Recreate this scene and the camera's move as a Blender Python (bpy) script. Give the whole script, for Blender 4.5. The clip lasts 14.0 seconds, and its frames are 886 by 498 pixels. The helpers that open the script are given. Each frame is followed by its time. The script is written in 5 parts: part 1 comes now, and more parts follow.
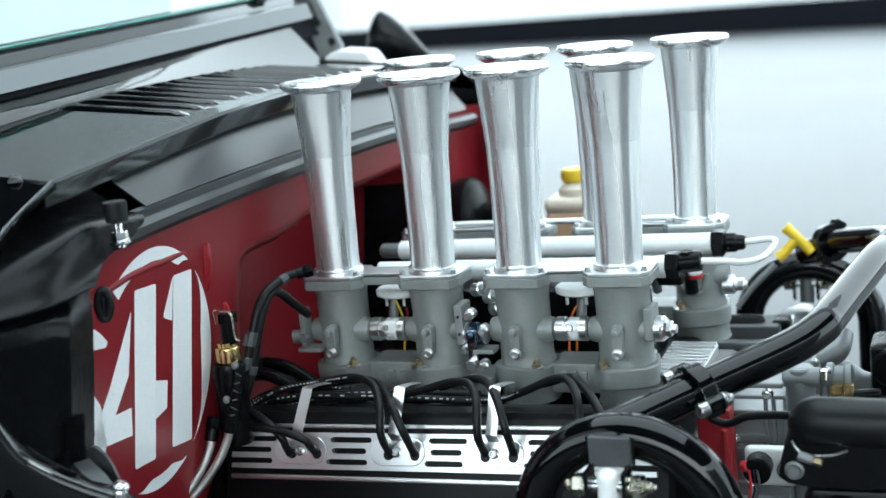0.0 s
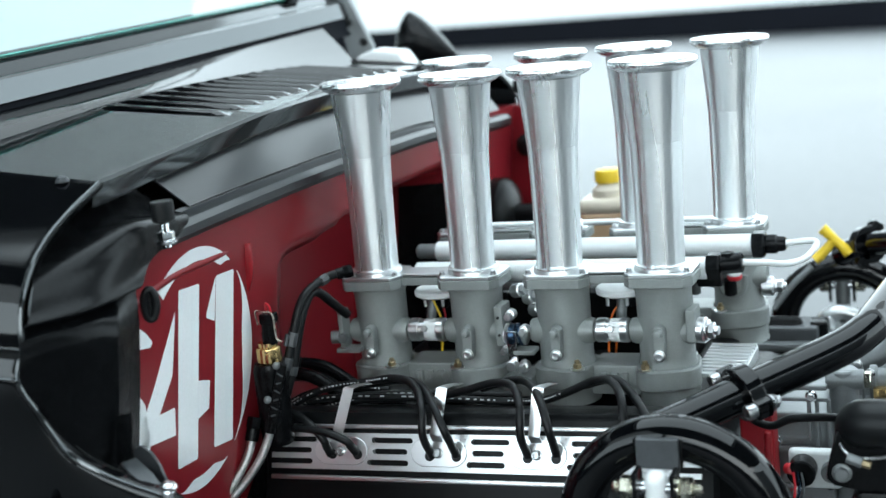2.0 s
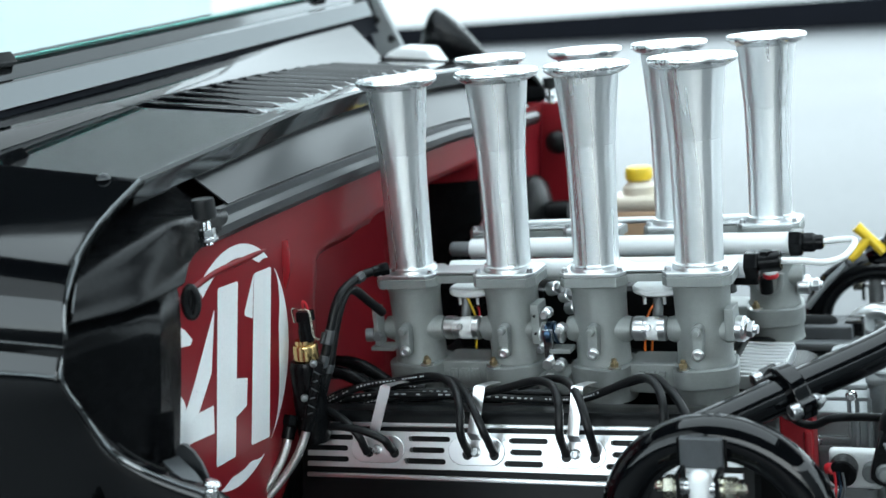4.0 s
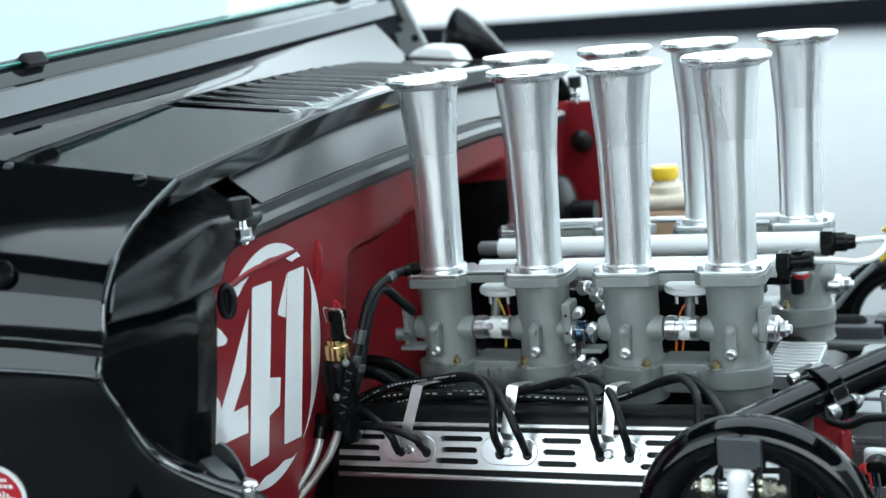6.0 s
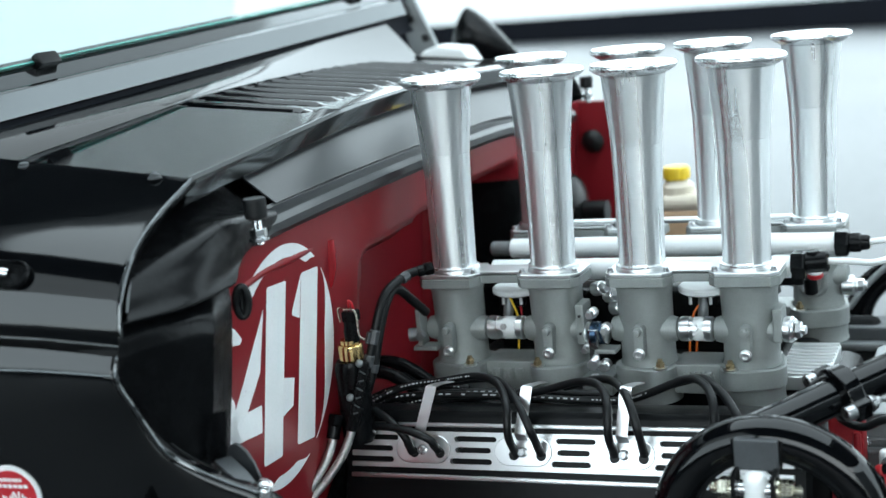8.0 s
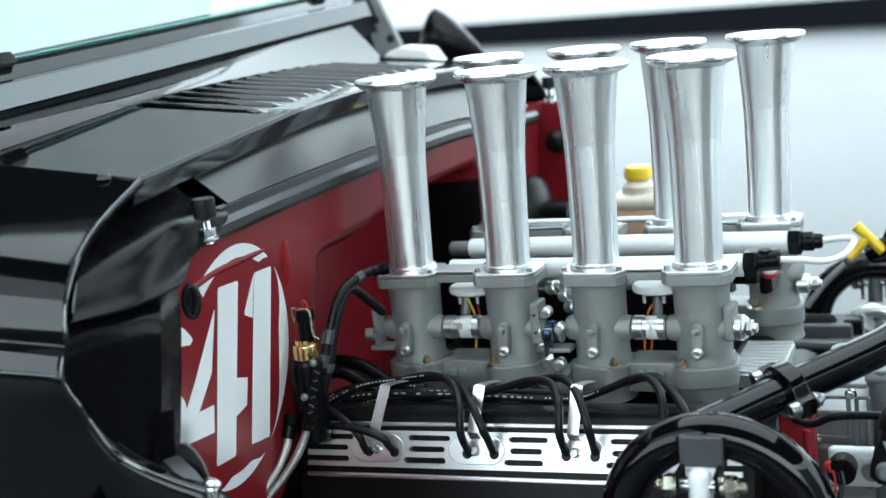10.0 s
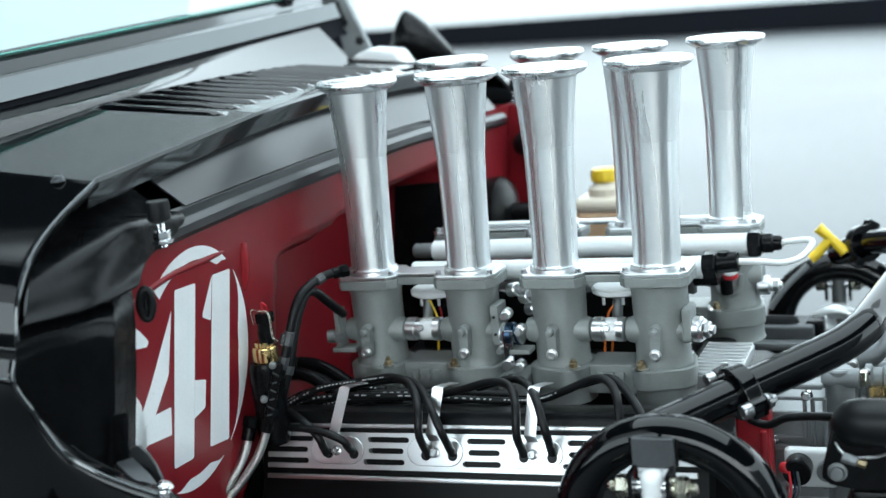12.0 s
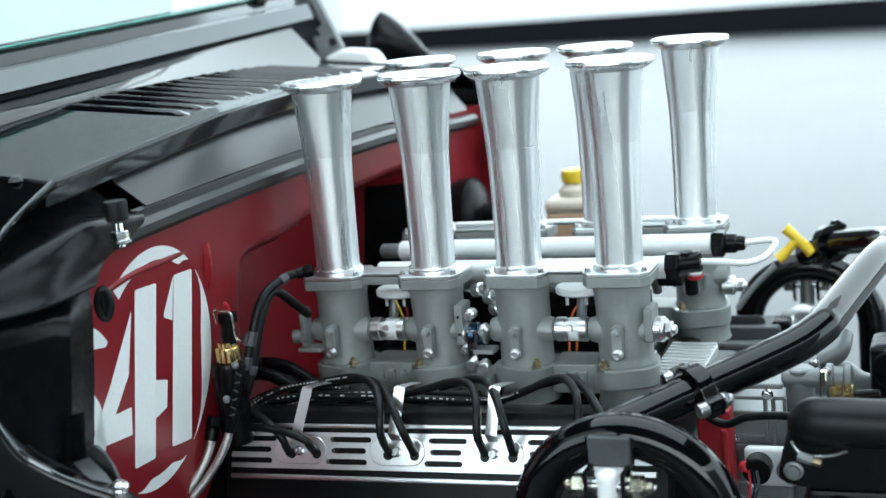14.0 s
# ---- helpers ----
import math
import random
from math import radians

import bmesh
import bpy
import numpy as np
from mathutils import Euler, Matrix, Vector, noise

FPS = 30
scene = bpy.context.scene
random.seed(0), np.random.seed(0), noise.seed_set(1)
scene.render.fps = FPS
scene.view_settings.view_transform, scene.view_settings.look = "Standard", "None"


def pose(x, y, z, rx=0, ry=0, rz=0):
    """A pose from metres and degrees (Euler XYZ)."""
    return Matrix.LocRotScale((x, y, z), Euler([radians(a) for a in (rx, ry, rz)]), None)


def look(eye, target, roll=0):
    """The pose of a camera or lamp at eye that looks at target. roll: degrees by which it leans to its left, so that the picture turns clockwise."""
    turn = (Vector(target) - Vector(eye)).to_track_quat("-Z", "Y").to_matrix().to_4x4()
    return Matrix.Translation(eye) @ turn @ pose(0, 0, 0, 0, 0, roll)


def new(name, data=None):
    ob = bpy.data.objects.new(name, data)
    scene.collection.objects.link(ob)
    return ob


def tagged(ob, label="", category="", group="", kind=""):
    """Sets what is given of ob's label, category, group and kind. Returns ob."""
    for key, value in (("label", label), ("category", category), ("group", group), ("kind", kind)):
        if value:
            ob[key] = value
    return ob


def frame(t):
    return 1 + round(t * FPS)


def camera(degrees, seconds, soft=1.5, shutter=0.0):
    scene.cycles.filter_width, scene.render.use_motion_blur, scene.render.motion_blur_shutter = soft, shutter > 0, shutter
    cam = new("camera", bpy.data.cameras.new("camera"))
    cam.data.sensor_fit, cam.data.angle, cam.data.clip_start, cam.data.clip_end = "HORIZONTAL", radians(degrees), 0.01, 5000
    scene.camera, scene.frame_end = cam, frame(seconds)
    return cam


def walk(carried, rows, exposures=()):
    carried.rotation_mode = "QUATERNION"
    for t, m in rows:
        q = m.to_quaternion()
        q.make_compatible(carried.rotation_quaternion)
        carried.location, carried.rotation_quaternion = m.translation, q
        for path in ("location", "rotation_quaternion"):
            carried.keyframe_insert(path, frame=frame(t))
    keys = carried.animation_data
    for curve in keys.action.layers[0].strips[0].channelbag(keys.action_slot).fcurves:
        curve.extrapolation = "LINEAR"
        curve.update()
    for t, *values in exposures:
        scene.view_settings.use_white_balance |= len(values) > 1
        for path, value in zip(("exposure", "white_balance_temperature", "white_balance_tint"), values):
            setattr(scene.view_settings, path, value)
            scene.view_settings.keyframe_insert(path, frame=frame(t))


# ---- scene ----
cam = camera(37.5, 14.0)
cam.data.dof.use_dof, cam.data.dof.focus_distance, cam.data.dof.aperture_fstop = True, 1.36, 4.6
PATH = [
    (0, (0.714, -1.307, 1.317), (-0.036, 0.503, 0.914), -6.2),
    (0.5, (0.71, -1.308, 1.318), (-0.044, 0.5, 0.915), -6.2),
    (1, (0.703, -1.31, 1.318), (-0.057, 0.496, 0.917), -6.2),
    (1.5, (0.696, -1.312, 1.319), (-0.069, 0.492, 0.919), -6.2),
    (2, (0.687, -1.315, 1.319), (-0.084, 0.487, 0.92), -6.2),
    (2.5, (0.678, -1.317, 1.32), (-0.097, 0.483, 0.92), -6.2),
    (3, (0.672, -1.318, 1.321), (-0.109, 0.479, 0.92), -6.2),
    (5.5, (0.646, -1.325, 1.323), (-0.154, 0.464, 0.922), -6.3),
    (6, (0.64, -1.327, 1.324), (-0.165, 0.46, 0.923), -6.3),
    (6.5, (0.634, -1.328, 1.324), (-0.177, 0.456, 0.925), -6.3),
    (7, (0.627, -1.33, 1.325), (-0.188, 0.452, 0.923), -6.3),
    (7.2, (0.626, -1.33, 1.325), (-0.19, 0.451, 0.925), -6.3),
    (9.5, (0.654, -1.323, 1.323), (-0.14, 0.468, 0.921), -6.3),
    (10, (0.662, -1.322, 1.321), (-0.127, 0.472, 0.92), -6.3),
    (10.5, (0.668, -1.32, 1.322), (-0.114, 0.476, 0.919), -6.2),
    (11, (0.675, -1.317, 1.321), (-0.1, 0.482, 0.919), -6.2),
    (11.5, (0.682, -1.316, 1.321), (-0.09, 0.485, 0.919), -6.2),
    (12, (0.688, -1.315, 1.32), (-0.079, 0.489, 0.918), -6.2),
    (12.5, (0.695, -1.312, 1.318), (-0.069, 0.492, 0.919), -6.2),
    (13, (0.701, -1.311, 1.316), (-0.057, 0.496, 0.917), -6.1),
    (13.5, (0.705, -1.31, 1.317), (-0.052, 0.498, 0.917), -6.1),
    (14, (0.715, -1.308, 1.316), (-0.036, 0.502, 0.915), -6.1),
]
walk(cam, [(t, look(eye, target, roll)) for t, eye, target, roll in PATH])

# ---- world, sun, exposure ----
scene.view_settings.exposure = 0.31
world = bpy.data.worlds.new("overcast_sky")
scene.world = world
world.use_nodes = True
wn, wl = world.node_tree.nodes, world.node_tree.links
sky = wn.new("ShaderNodeTexSky")
sky.sky_type, sky.sun_disc, sky.sun_elevation, sky.sun_rotation = "NISHITA", False, radians(30), radians(140)
veil = wn.new("ShaderNodeMix")
veil.data_type = "RGBA"
veil.inputs["Factor"].default_value = 0.9
veil.inputs["B"].default_value = (7.2, 8.6, 9.15, 1)
wl.new(sky.outputs["Color"], veil.inputs["A"])
wl.new(veil.outputs["Result"], wn["Background"].inputs["Color"])
wn["Background"].inputs["Strength"].default_value = 0.38
sun_data = bpy.data.lights.new("sun", "SUN")
sun_data.energy, sun_data.angle, sun_data.color = 1.7, radians(60), (0.96, 1.0, 1.0)
sun = new("sun", sun_data)
sun.matrix_world = look((0.9, -2.7, 3.0), (0, 0, 1))


# ---- materials ----
def material(name, color, rough=0.5, metal=0.0, coat=0.0, var=0.15, scale=30.0, bump=0.0, fine=400.0, rvar=0.1, stretch=None, around=0.0, spec=0.5):
    """Principled surface with colour and gloss that vary at two scales and a fine relief."""
    m = bpy.data.materials.new(name)
    m.use_nodes = True
    n, l = m.node_tree.nodes, m.node_tree.links
    p = n["Principled BSDF"]
    co = n.new("ShaderNodeTexCoord")
    src = co.outputs["Object"]
    if stretch:
        mp = n.new("ShaderNodeMapping")
        mp.inputs["Scale"].default_value = stretch
        l.new(src, mp.inputs["Vector"])
        src = mp.outputs["Vector"]
    big, small = n.new("ShaderNodeTexNoise"), n.new("ShaderNodeTexNoise")
    big.inputs["Scale"].default_value, big.inputs["Detail"].default_value = scale, 4
    small.inputs["Scale"].default_value, small.inputs["Detail"].default_value = fine, 3
    l.new(src, big.inputs["Vector"])
    l.new(src, small.inputs["Vector"])
    add = n.new("ShaderNodeMath")
    add.operation = "ADD"
    l.new(big.outputs["Fac"], add.inputs[0])
    l.new(small.outputs["Fac"], add.inputs[1])
    tone = n.new("ShaderNodeMapRange")
    tone.inputs["From Min"].default_value, tone.inputs["From Max"].default_value = 0.6, 1.4
    tone.inputs["To Min"].default_value, tone.inputs["To Max"].default_value = 1 - var, 1 + var
    l.new(add.outputs[0], tone.inputs["Value"])
    mul = n.new("ShaderNodeVectorMath")
    mul.operation = "MULTIPLY"
    mul.inputs[0].default_value = color[:3]
    l.new(tone.outputs["Result"], mul.inputs[1])
    l.new(mul.outputs["Vector"], p.inputs["Base Color"])
    rr = n.new("ShaderNodeMapRange")
    rr.inputs["From Min"].default_value, rr.inputs["From Max"].default_value = 0.6, 1.4
    rr.inputs["To Min"].default_value, rr.inputs["To Max"].default_value = max(0.01, rough * (1 - rvar)), rough * (1 + rvar)
    l.new(add.outputs[0], rr.inputs["Value"])
    l.new(rr.outputs["Result"], p.inputs["Roughness"])
    p.inputs["Metallic"].default_value = metal
    p.inputs["Specular IOR Level"].default_value = spec
    p.inputs["Coat Weight"].default_value = coat
    p.inputs["Coat Roughness"].default_value = 0.03
    if around:
        tan = n.new("ShaderNodeTangent")
        tan.direction_type, tan.axis = "RADIAL", "Z"
        l.new(tan.outputs["Tangent"], p.inputs["Tangent"])
        p.inputs["Anisotropic"].default_value = around
        p.inputs["Anisotropic Rotation"].default_value = 0.25
    if bump:
        b = n.new("ShaderNodeBump")
        b.inputs["Strength"].default_value, b.inputs["Distance"].default_value = bump, 0.001
        l.new(small.outputs["Fac"], b.inputs["Height"])
        l.new(b.outputs["Normal"], p.inputs["Normal"])
    return m


# Upright colour streaks stand in for bands of reflected surroundings on the stacks.
TURNED = material("turned_aluminium", (0.82, 0.85, 0.86), 0.28, 0.84, var=0.09, scale=42, fine=60, stretch=(1, 1, 0.004), rvar=0.08, around=0.82)
CHROME = material("chrome", (0.85, 0.86, 0.87), 0.08, 1.0, var=0.03, rvar=0.4)
CHROME_SOFT = material("polished_cap", (0.90, 0.915, 0.925), 0.24, 1.0, var=0.05, scale=14, rvar=0.5)
STEEL = material("bright_steel", (0.6, 0.61, 0.62), 0.2, 1.0, var=0.08, rvar=0.3)
BAR_GLOSS = material("black_bar_gloss_paint", (0.002, 0.0024, 0.003), 0.03, 0.0, spec=0.32, var=0.15, scale=6, rvar=0.25)
ZINC = material("zinc_plate", (0.62, 0.6, 0.5), 0.25, 1.0, var=0.15, scale=60, rvar=0.3)
BOLT = material("dull_plated_steel", (0.42, 0.43, 0.44), 0.3, 1.0, var=0.15, scale=120, rvar=0.3)
STEEL_BLUE = material("blued_steel", (0.05, 0.09, 0.15), 0.25, 0.9, var=0.25, scale=90)
STRIP = material("polished_strip", (0.84, 0.85, 0.86), 0.30, 1.0, var=0.02, scale=12, fine=60, rvar=0.05)
BRIGHT = material("machined_aluminium", (0.72, 0.74, 0.75), 0.36, 1.0, var=0.05, fine=300, stretch=(0.1, 1, 1))
RAIL = material("satin_rail", (0.74, 0.765, 0.77), 0.32, 0.05, var=0.04, scale=20)
CAST = material("cast_aluminium", (0.262, 0.282, 0.276), 0.45, 0.35, var=0.16, scale=45, bump=0.45, fine=900)
ALLOY = material("raw_alloy", (0.185, 0.198, 0.204), 0.42, 0.45, var=0.18, scale=40, bump=0.25, fine=700)
BLACKIRON = material("black_engine_paint", (0.004, 0.0045, 0.005), 0.3, 0.0, spec=0.13, var=0.25, scale=60, bump=0.2, fine=900)
GLOSS = material("black_gloss_paint", (0.002, 0.0024, 0.003), 0.035, 0.0, spec=0.5, var=0.15, scale=6, rvar=0.25)
COACH = material("black_coach_paint", (0.002, 0.0024, 0.003), 0.07, 0.0, spec=0.5, var=0.15, scale=6, rvar=0.15)
# Reflective dark metal; also used for thin highlight lines on the black body.
ENAMEL = material("dark_frame_enamel", (0.090, 0.096, 0.099), 0.08, 0.9, var=0.06, scale=5, rvar=0.2)
SATIN = material("black_satin_plastic", (0.003, 0.0034, 0.004), 0.27, 0.0, spec=0.15, var=0.25, scale=25, bump=0.1, fine=1500)
SATIN_GREY = material("black_satin_paint", (0.016, 0.018, 0.02), 0.3, 0.0, spec=0.6, var=0.2, scale=14, bump=0.04, fine=1500)
CHARCOAL = material("charcoal_plastic", (0.05, 0.055, 0.06), 0.45, 0.0, var=0.2, scale=60)
RUBBER = material("black_rubber", (0.006, 0.0068, 0.0076), 0.40, 0.0, spec=0.24, var=0.3, scale=80, bump=0.12, fine=1500)
RED = material("red_satin_paint", (0.215, 0.0115, 0.0175), 0.34, 0.0, spec=0.3, var=0.14, scale=9, bump=0.03, fine=900)
RED_BRIGHT = material("red_gloss_paint", (0.30, 0.012, 0.018), 0.25, 0.0, var=0.12, scale=12)
RED_PLASTIC = material("red_plastic", (0.5, 0.02, 0.03), 0.35, 0.0, var=0.1, scale=40)
RED_COVER = material("red_moulded_cover", (0.27, 0.010, 0.016), 0.4, 0.0, var=0.15, scale=30)
ORANGE = material("orange_wire", (0.75, 0.16, 0.02), 0.4, 0.0, var=0.08)
PRINT = material("worn_print", (0.45, 0.46, 0.47), 0.5, 0.0, var=0.3, scale=200)
WHITE = material("white_vinyl", (0.84, 0.865, 0.87), 0.3, 0.0, var=0.05, scale=20)
MILKY = material("milky_plastic", (0.6, 0.54, 0.44), 0.35, 0.0, var=0.08, scale=30)
AMBER = material("amber_plastic", (0.55, 0.37, 0.23), 0.35, 0.0, var=0.12, scale=25)
BRASS = material("brass", (0.78, 0.55, 0.25), 0.22, 1.0, var=0.15)
BRASS_DULL = material("yellow_plating", (0.45, 0.36, 0.22), 0.35, 0.9, var=0.25, scale=90)
YELLOW = material("yellow_plastic", (0.85, 0.58, 0.03), 0.4, 0.0, var=0.06)
TEAL = material("green_glass_edge", (0.16, 0.62, 0.54), 0.1, 0.0, var=0.1)
FLOOR = material("sealed_concrete", (0.045, 0.048, 0.051), 0.34, 0.0, spec=0.17, var=0.12, scale=0.4, fine=14, bump=0.05)
PALE = material("pale_wall_paint", (0.44, 0.475, 0.48), 0.6, 0.0, var=0.06, scale=0.3, fine=3, stretch=(1, 0.15, 1))
LIME = material("grey_wall_paint", (0.26, 0.275, 0.28), 0.6, 0.0, var=0.06, scale=0.3, fine=3)
DARK = material("charcoal_board", (0.02, 0.022, 0.026), 0.6, 0.0, var=0.2, scale=2)
PITCH = material("tarred_board", (0.004, 0.005, 0.008), 0.8, 0.0, spec=0.1, var=0.2, scale=2)
BLOCKER = material("dark_blocker", (0.02, 0.022, 0.024), 0.7, 0.0, var=0.1, scale=1.5)
BRAID = material("braided_steel", (0.62, 0.62, 0.6), 0.3, 1.0, var=0.35, scale=500, bump=0.6, fine=900)
GLASS = bpy.data.materials.new("windshield_glass")
GLASS.use_nodes = True
gp = GLASS.node_tree.nodes["Principled BSDF"]
gp.inputs["Base Color"].default_value = (0.80, 0.92, 0.905, 1)
gp.inputs["Roughness"].default_value = 0.02
gp.inputs["Transmission Weight"].default_value = 1.0
gp.inputs["IOR"].default_value = 1.5

FABRIC = bpy.data.materials.new("sky_dimming_cloth")
FABRIC.use_nodes = True
fn, fl = FABRIC.node_tree.nodes, FABRIC.node_tree.links
cloth, weave = fn.new("ShaderNodeBsdfTranslucent"), fn.new("ShaderNodeTexNoise")
weave.inputs["Scale"].default_value = 3.0
ramp = fn.new("ShaderNodeMapRange")
ramp.inputs["To Min"].default_value, ramp.inputs["To Max"].default_value = 0.30, 0.40
fl.new(weave.outputs["Fac"], ramp.inputs["Value"])
fl.new(ramp.outputs["Result"], cloth.inputs["Color"])
fl.new(cloth.outputs["BSDF"], fn["Material Output"].inputs["Surface"])


# ---- mesh helpers ----
def part(name, bm, mat, parent=None, label="", sharp=0.6, flat_faces=True):
    """Links a bmesh as one mesh object, smooth but for its sharp edges."""
    bmesh.ops.recalc_face_normals(bm, faces=bm.faces)
    for f in bm.faces:
        f.smooth = True
    for e in bm.edges:
        if len(e.link_faces) == 2 and e.calc_face_angle(0) > sharp:
            e.smooth = False
    me = bpy.data.meshes.new(name)
    bm.to_mesh(me)
    bm.free()
    me.materials.append(mat)
    ob = new(name, me)
    if parent:
        ob.parent = parent
        ob.matrix_parent_inverse = parent.matrix_world.inverted()
    if label:
        ob["label"] = label
    if flat_faces:
        ob.modifiers.new("face_weight", "WEIGHTED_NORMAL").keep_sharp = True
    return ob


def thing(name, place, label, category, group="", kind=""):
    ob = new(name)
    ob.empty_display_size = 0.02
    ob.matrix_world = Matrix.Translation(place)
    return tagged(ob, label, category, group, kind)


def frame_of(p, q):
    """Axes with z along q - p."""
    z = (Vector(q) - Vector(p)).normalized()
    x = z.orthogonal().normalized()
    if abs(z.z) < 0.9:
        x = Vector((0, 0, 1)).cross(z).normalized()
    y = z.cross(x)
    return x, y, z


def lathe(bm, profile, p, q, seg=32, cap=True, wave=None):
    """Turns (radius, distance) pairs about the line from p to q."""
    x, y, z = frame_of(p, q)
    p = Vector(p)
    rings = []
    for r, h in profile:
        ring = []
        for k in range(seg):
            a = 2 * math.pi * k / seg
            rr = r + (wave(a, r, h) if wave else 0)
            ring.append(bm.verts.new(p + x * (rr * math.cos(a)) + y * (rr * math.sin(a)) + z * h))
        rings.append(ring)
    for a, b in zip(rings, rings[1:]):
        for k in range(seg):
            bm.faces.new((a[k], a[(k + 1) % seg], b[(k + 1) % seg], b[k]))
    if cap:
        bm.faces.new(rings[0][::-1])
        bm.faces.new(rings[-1])
    return bm


def rod(bm, p, q, r, seg=20, edge=0.12, r2=None):
    """A cylinder from p to q with softened ends."""
    h = (Vector(q) - Vector(p)).length
    e = min(r * edge, h * 0.3)
    r2 = r if r2 is None else r2
    return lathe(bm, [(r - e, 0), (r, e), (r2, h - e), (r2 - e, h)], p, q, seg)


def spline(points, steps=8):
    """A smooth curve through the points."""
    pts = [Vector(p) for p in points]
    pts = [2 * pts[0] - pts[1]] + pts + [2 * pts[-1] - pts[-2]]
    out = []
    for i in range(1, len(pts) - 2):
        a, b, c, d = pts[i - 1:i + 3]
        for k in range(steps):
            t = k / steps
            out.append(0.5 * (2 * b + (c - a) * t + (2 * a - 5 * b + 4 * c - d) * t * t + (3 * b - a - 3 * c + d) * t ** 3))
    return out + [pts[-2]]


def tube(bm, points, r, seg=14, steps=8, smooth=True, cap=True):
    """A round hose or pipe along the points; r is a number or a function of the way along it (0 to 1)."""
    pts = spline(points, steps) if smooth else [Vector(p) for p in points]
    rings = []
    side = None
    for i, p in enumerate(pts):
        d = (pts[min(i + 1, len(pts) - 1)] - pts[max(i - 1, 0)]).normalized()
        side = d.orthogonal().normalized() if side is None else (side - d * side.dot(d)).normalized()
        up = d.cross(side)
        rad = r(i / (len(pts) - 1)) if callable(r) else r
        rings.append([bm.verts.new(p + (side * math.cos(2 * math.pi * k / seg) + up * math.sin(2 * math.pi * k / seg)) * rad) for k in range(seg)])
    for a, b in zip(rings, rings[1:]):
        for k in range(seg):
            bm.faces.new((a[k], a[(k + 1) % seg], b[(k + 1) % seg], b[k]))
    if cap:
        bm.faces.new(rings[0][::-1])
        bm.faces.new(rings[-1])
    return bm


def box(bm, centre, size, bevel=0.002, m=None, seg=2):
    """A box with rounded edges; m turns it about its centre."""
    made = bmesh.ops.create_cube(bm, size=1.0)["verts"]
    turn = m.to_4x4() if m else Matrix.Identity(4)
    bmesh.ops.transform(bm, matrix=Matrix.Translation(centre) @ turn @ Matrix.Diagonal((*size, 1)), verts=made)
    if bevel:
        edges = list({e for v in made for e in v.link_edges})
        bmesh.ops.bevel(bm, geom=edges, offset=bevel, segments=seg, affect="EDGES", profile=0.5)
    return bm


def plate(bm, outline, origin, u, v, thick, bevel=0.0):
    """A flat plate: an outline of (u, v) pairs in the plane of u and v, made thick along u x v."""
    u, v, o = Vector(u).normalized(), Vector(v).normalized(), Vector(origin)
    n = u.cross(v)
    low = [bm.verts.new(o + u * a + v * b) for a, b in outline]
    top = [bm.verts.new(o + u * a + v * b + n * thick) for a, b in outline]
    k = len(low)
    faces = [bm.faces.new(low[::-1]), bm.faces.new(top)]
    for i in range(k):
        faces.append(bm.faces.new((low[i], low[(i + 1) % k], top[(i + 1) % k], top[i])))
    if bevel:
        bmesh.ops.bevel(bm, geom=list(faces[1].edges), offset=bevel, segments=2, affect="EDGES", profile=0.5)
    return bm


def sheet(bm, rows, thick=0.0012):
    """A skin through rows of points, made thick downwards or inwards along its normals."""
    g = [[bm.verts.new(p) for p in row] for row in rows]
    faces = []
    for a, b in zip(g, g[1:]):
        for k in range(len(a) - 1):
            faces.append(bm.faces.new((a[k], a[k + 1], b[k + 1], b[k])))
    if thick:
        bmesh.ops.recalc_face_normals(bm, faces=faces)
        bmesh.ops.solidify(bm, geom=faces, thickness=thick)
    return bm


def hexa(bm, p, q, r):
    """A hexagonal nut or bolt head from p to q."""
    h = (Vector(q) - Vector(p)).length
    return lathe(bm, [(r * 0.9, 0), (r, h * 0.12), (r, h * 0.85), (r * 0.88, h)], p, q, 6)


def B():
    return bmesh.new()


# ---- the setting ----
bm = B()
sheet(bm, [[(-400, -400, 0), (400, -400, 0)], [(-400, 400, 0), (400, 400, 0)]], 0)
tagged(part("ground", bm, FLOOR), "pale sealed concrete ground with a soft sheen", "ground", kind="structure")
bm = B()
d = Vector((-9.2, 4.8, 0)).normalized()
plate(bm, [(-40, 0), (60, 0), (60, 0.42), (-40, 0.42)], (-0.3, 18.5, 0), d, (0, 0, 1), 0.3)
tagged(part("low_wall", bm, PITCH), "long low charcoal wall far behind the car", "wall", kind="structure")
# Added roof, never in view: blocks sky so the gloss paint reflects dark.
bm = B()
for cx_, cy_, sx_, sy_ in ((1.95, -3.5, 5.9, 4.4), (-4.0, -1.8, 6.0, 1.0), (-4.25, 0.3, 5.5, 3.2), (3.75, 0.3, 2.3, 3.2)):
    box(bm, (cx_, cy_, 3.7), (sx_, sy_, 0.25), 0.01)
tagged(part("ceiling", bm, BLOCKER), "added dark roof, out of view, with a bay that shapes reflections", "ceiling", kind="structure")
# Posts added with the roof; they put thin dark streaks in the metal.
for px_, py_ in ((-0.9, -5.5), (4.7, -5.5), (-6.8, 1.7), (4.7, 1.7)):
    bm = B()
    box(bm, (px_, py_, 1.787), (0.16, 0.16, 3.575), 0.01)
    tagged(part("added_post", bm, DARK), "added dark post under the unseen roof, for a thin dark reflection", "post", "canopy posts", "structure")
# Added unseen sheet: dims the sky reflected in windshield frame and cowl.
bm = B()
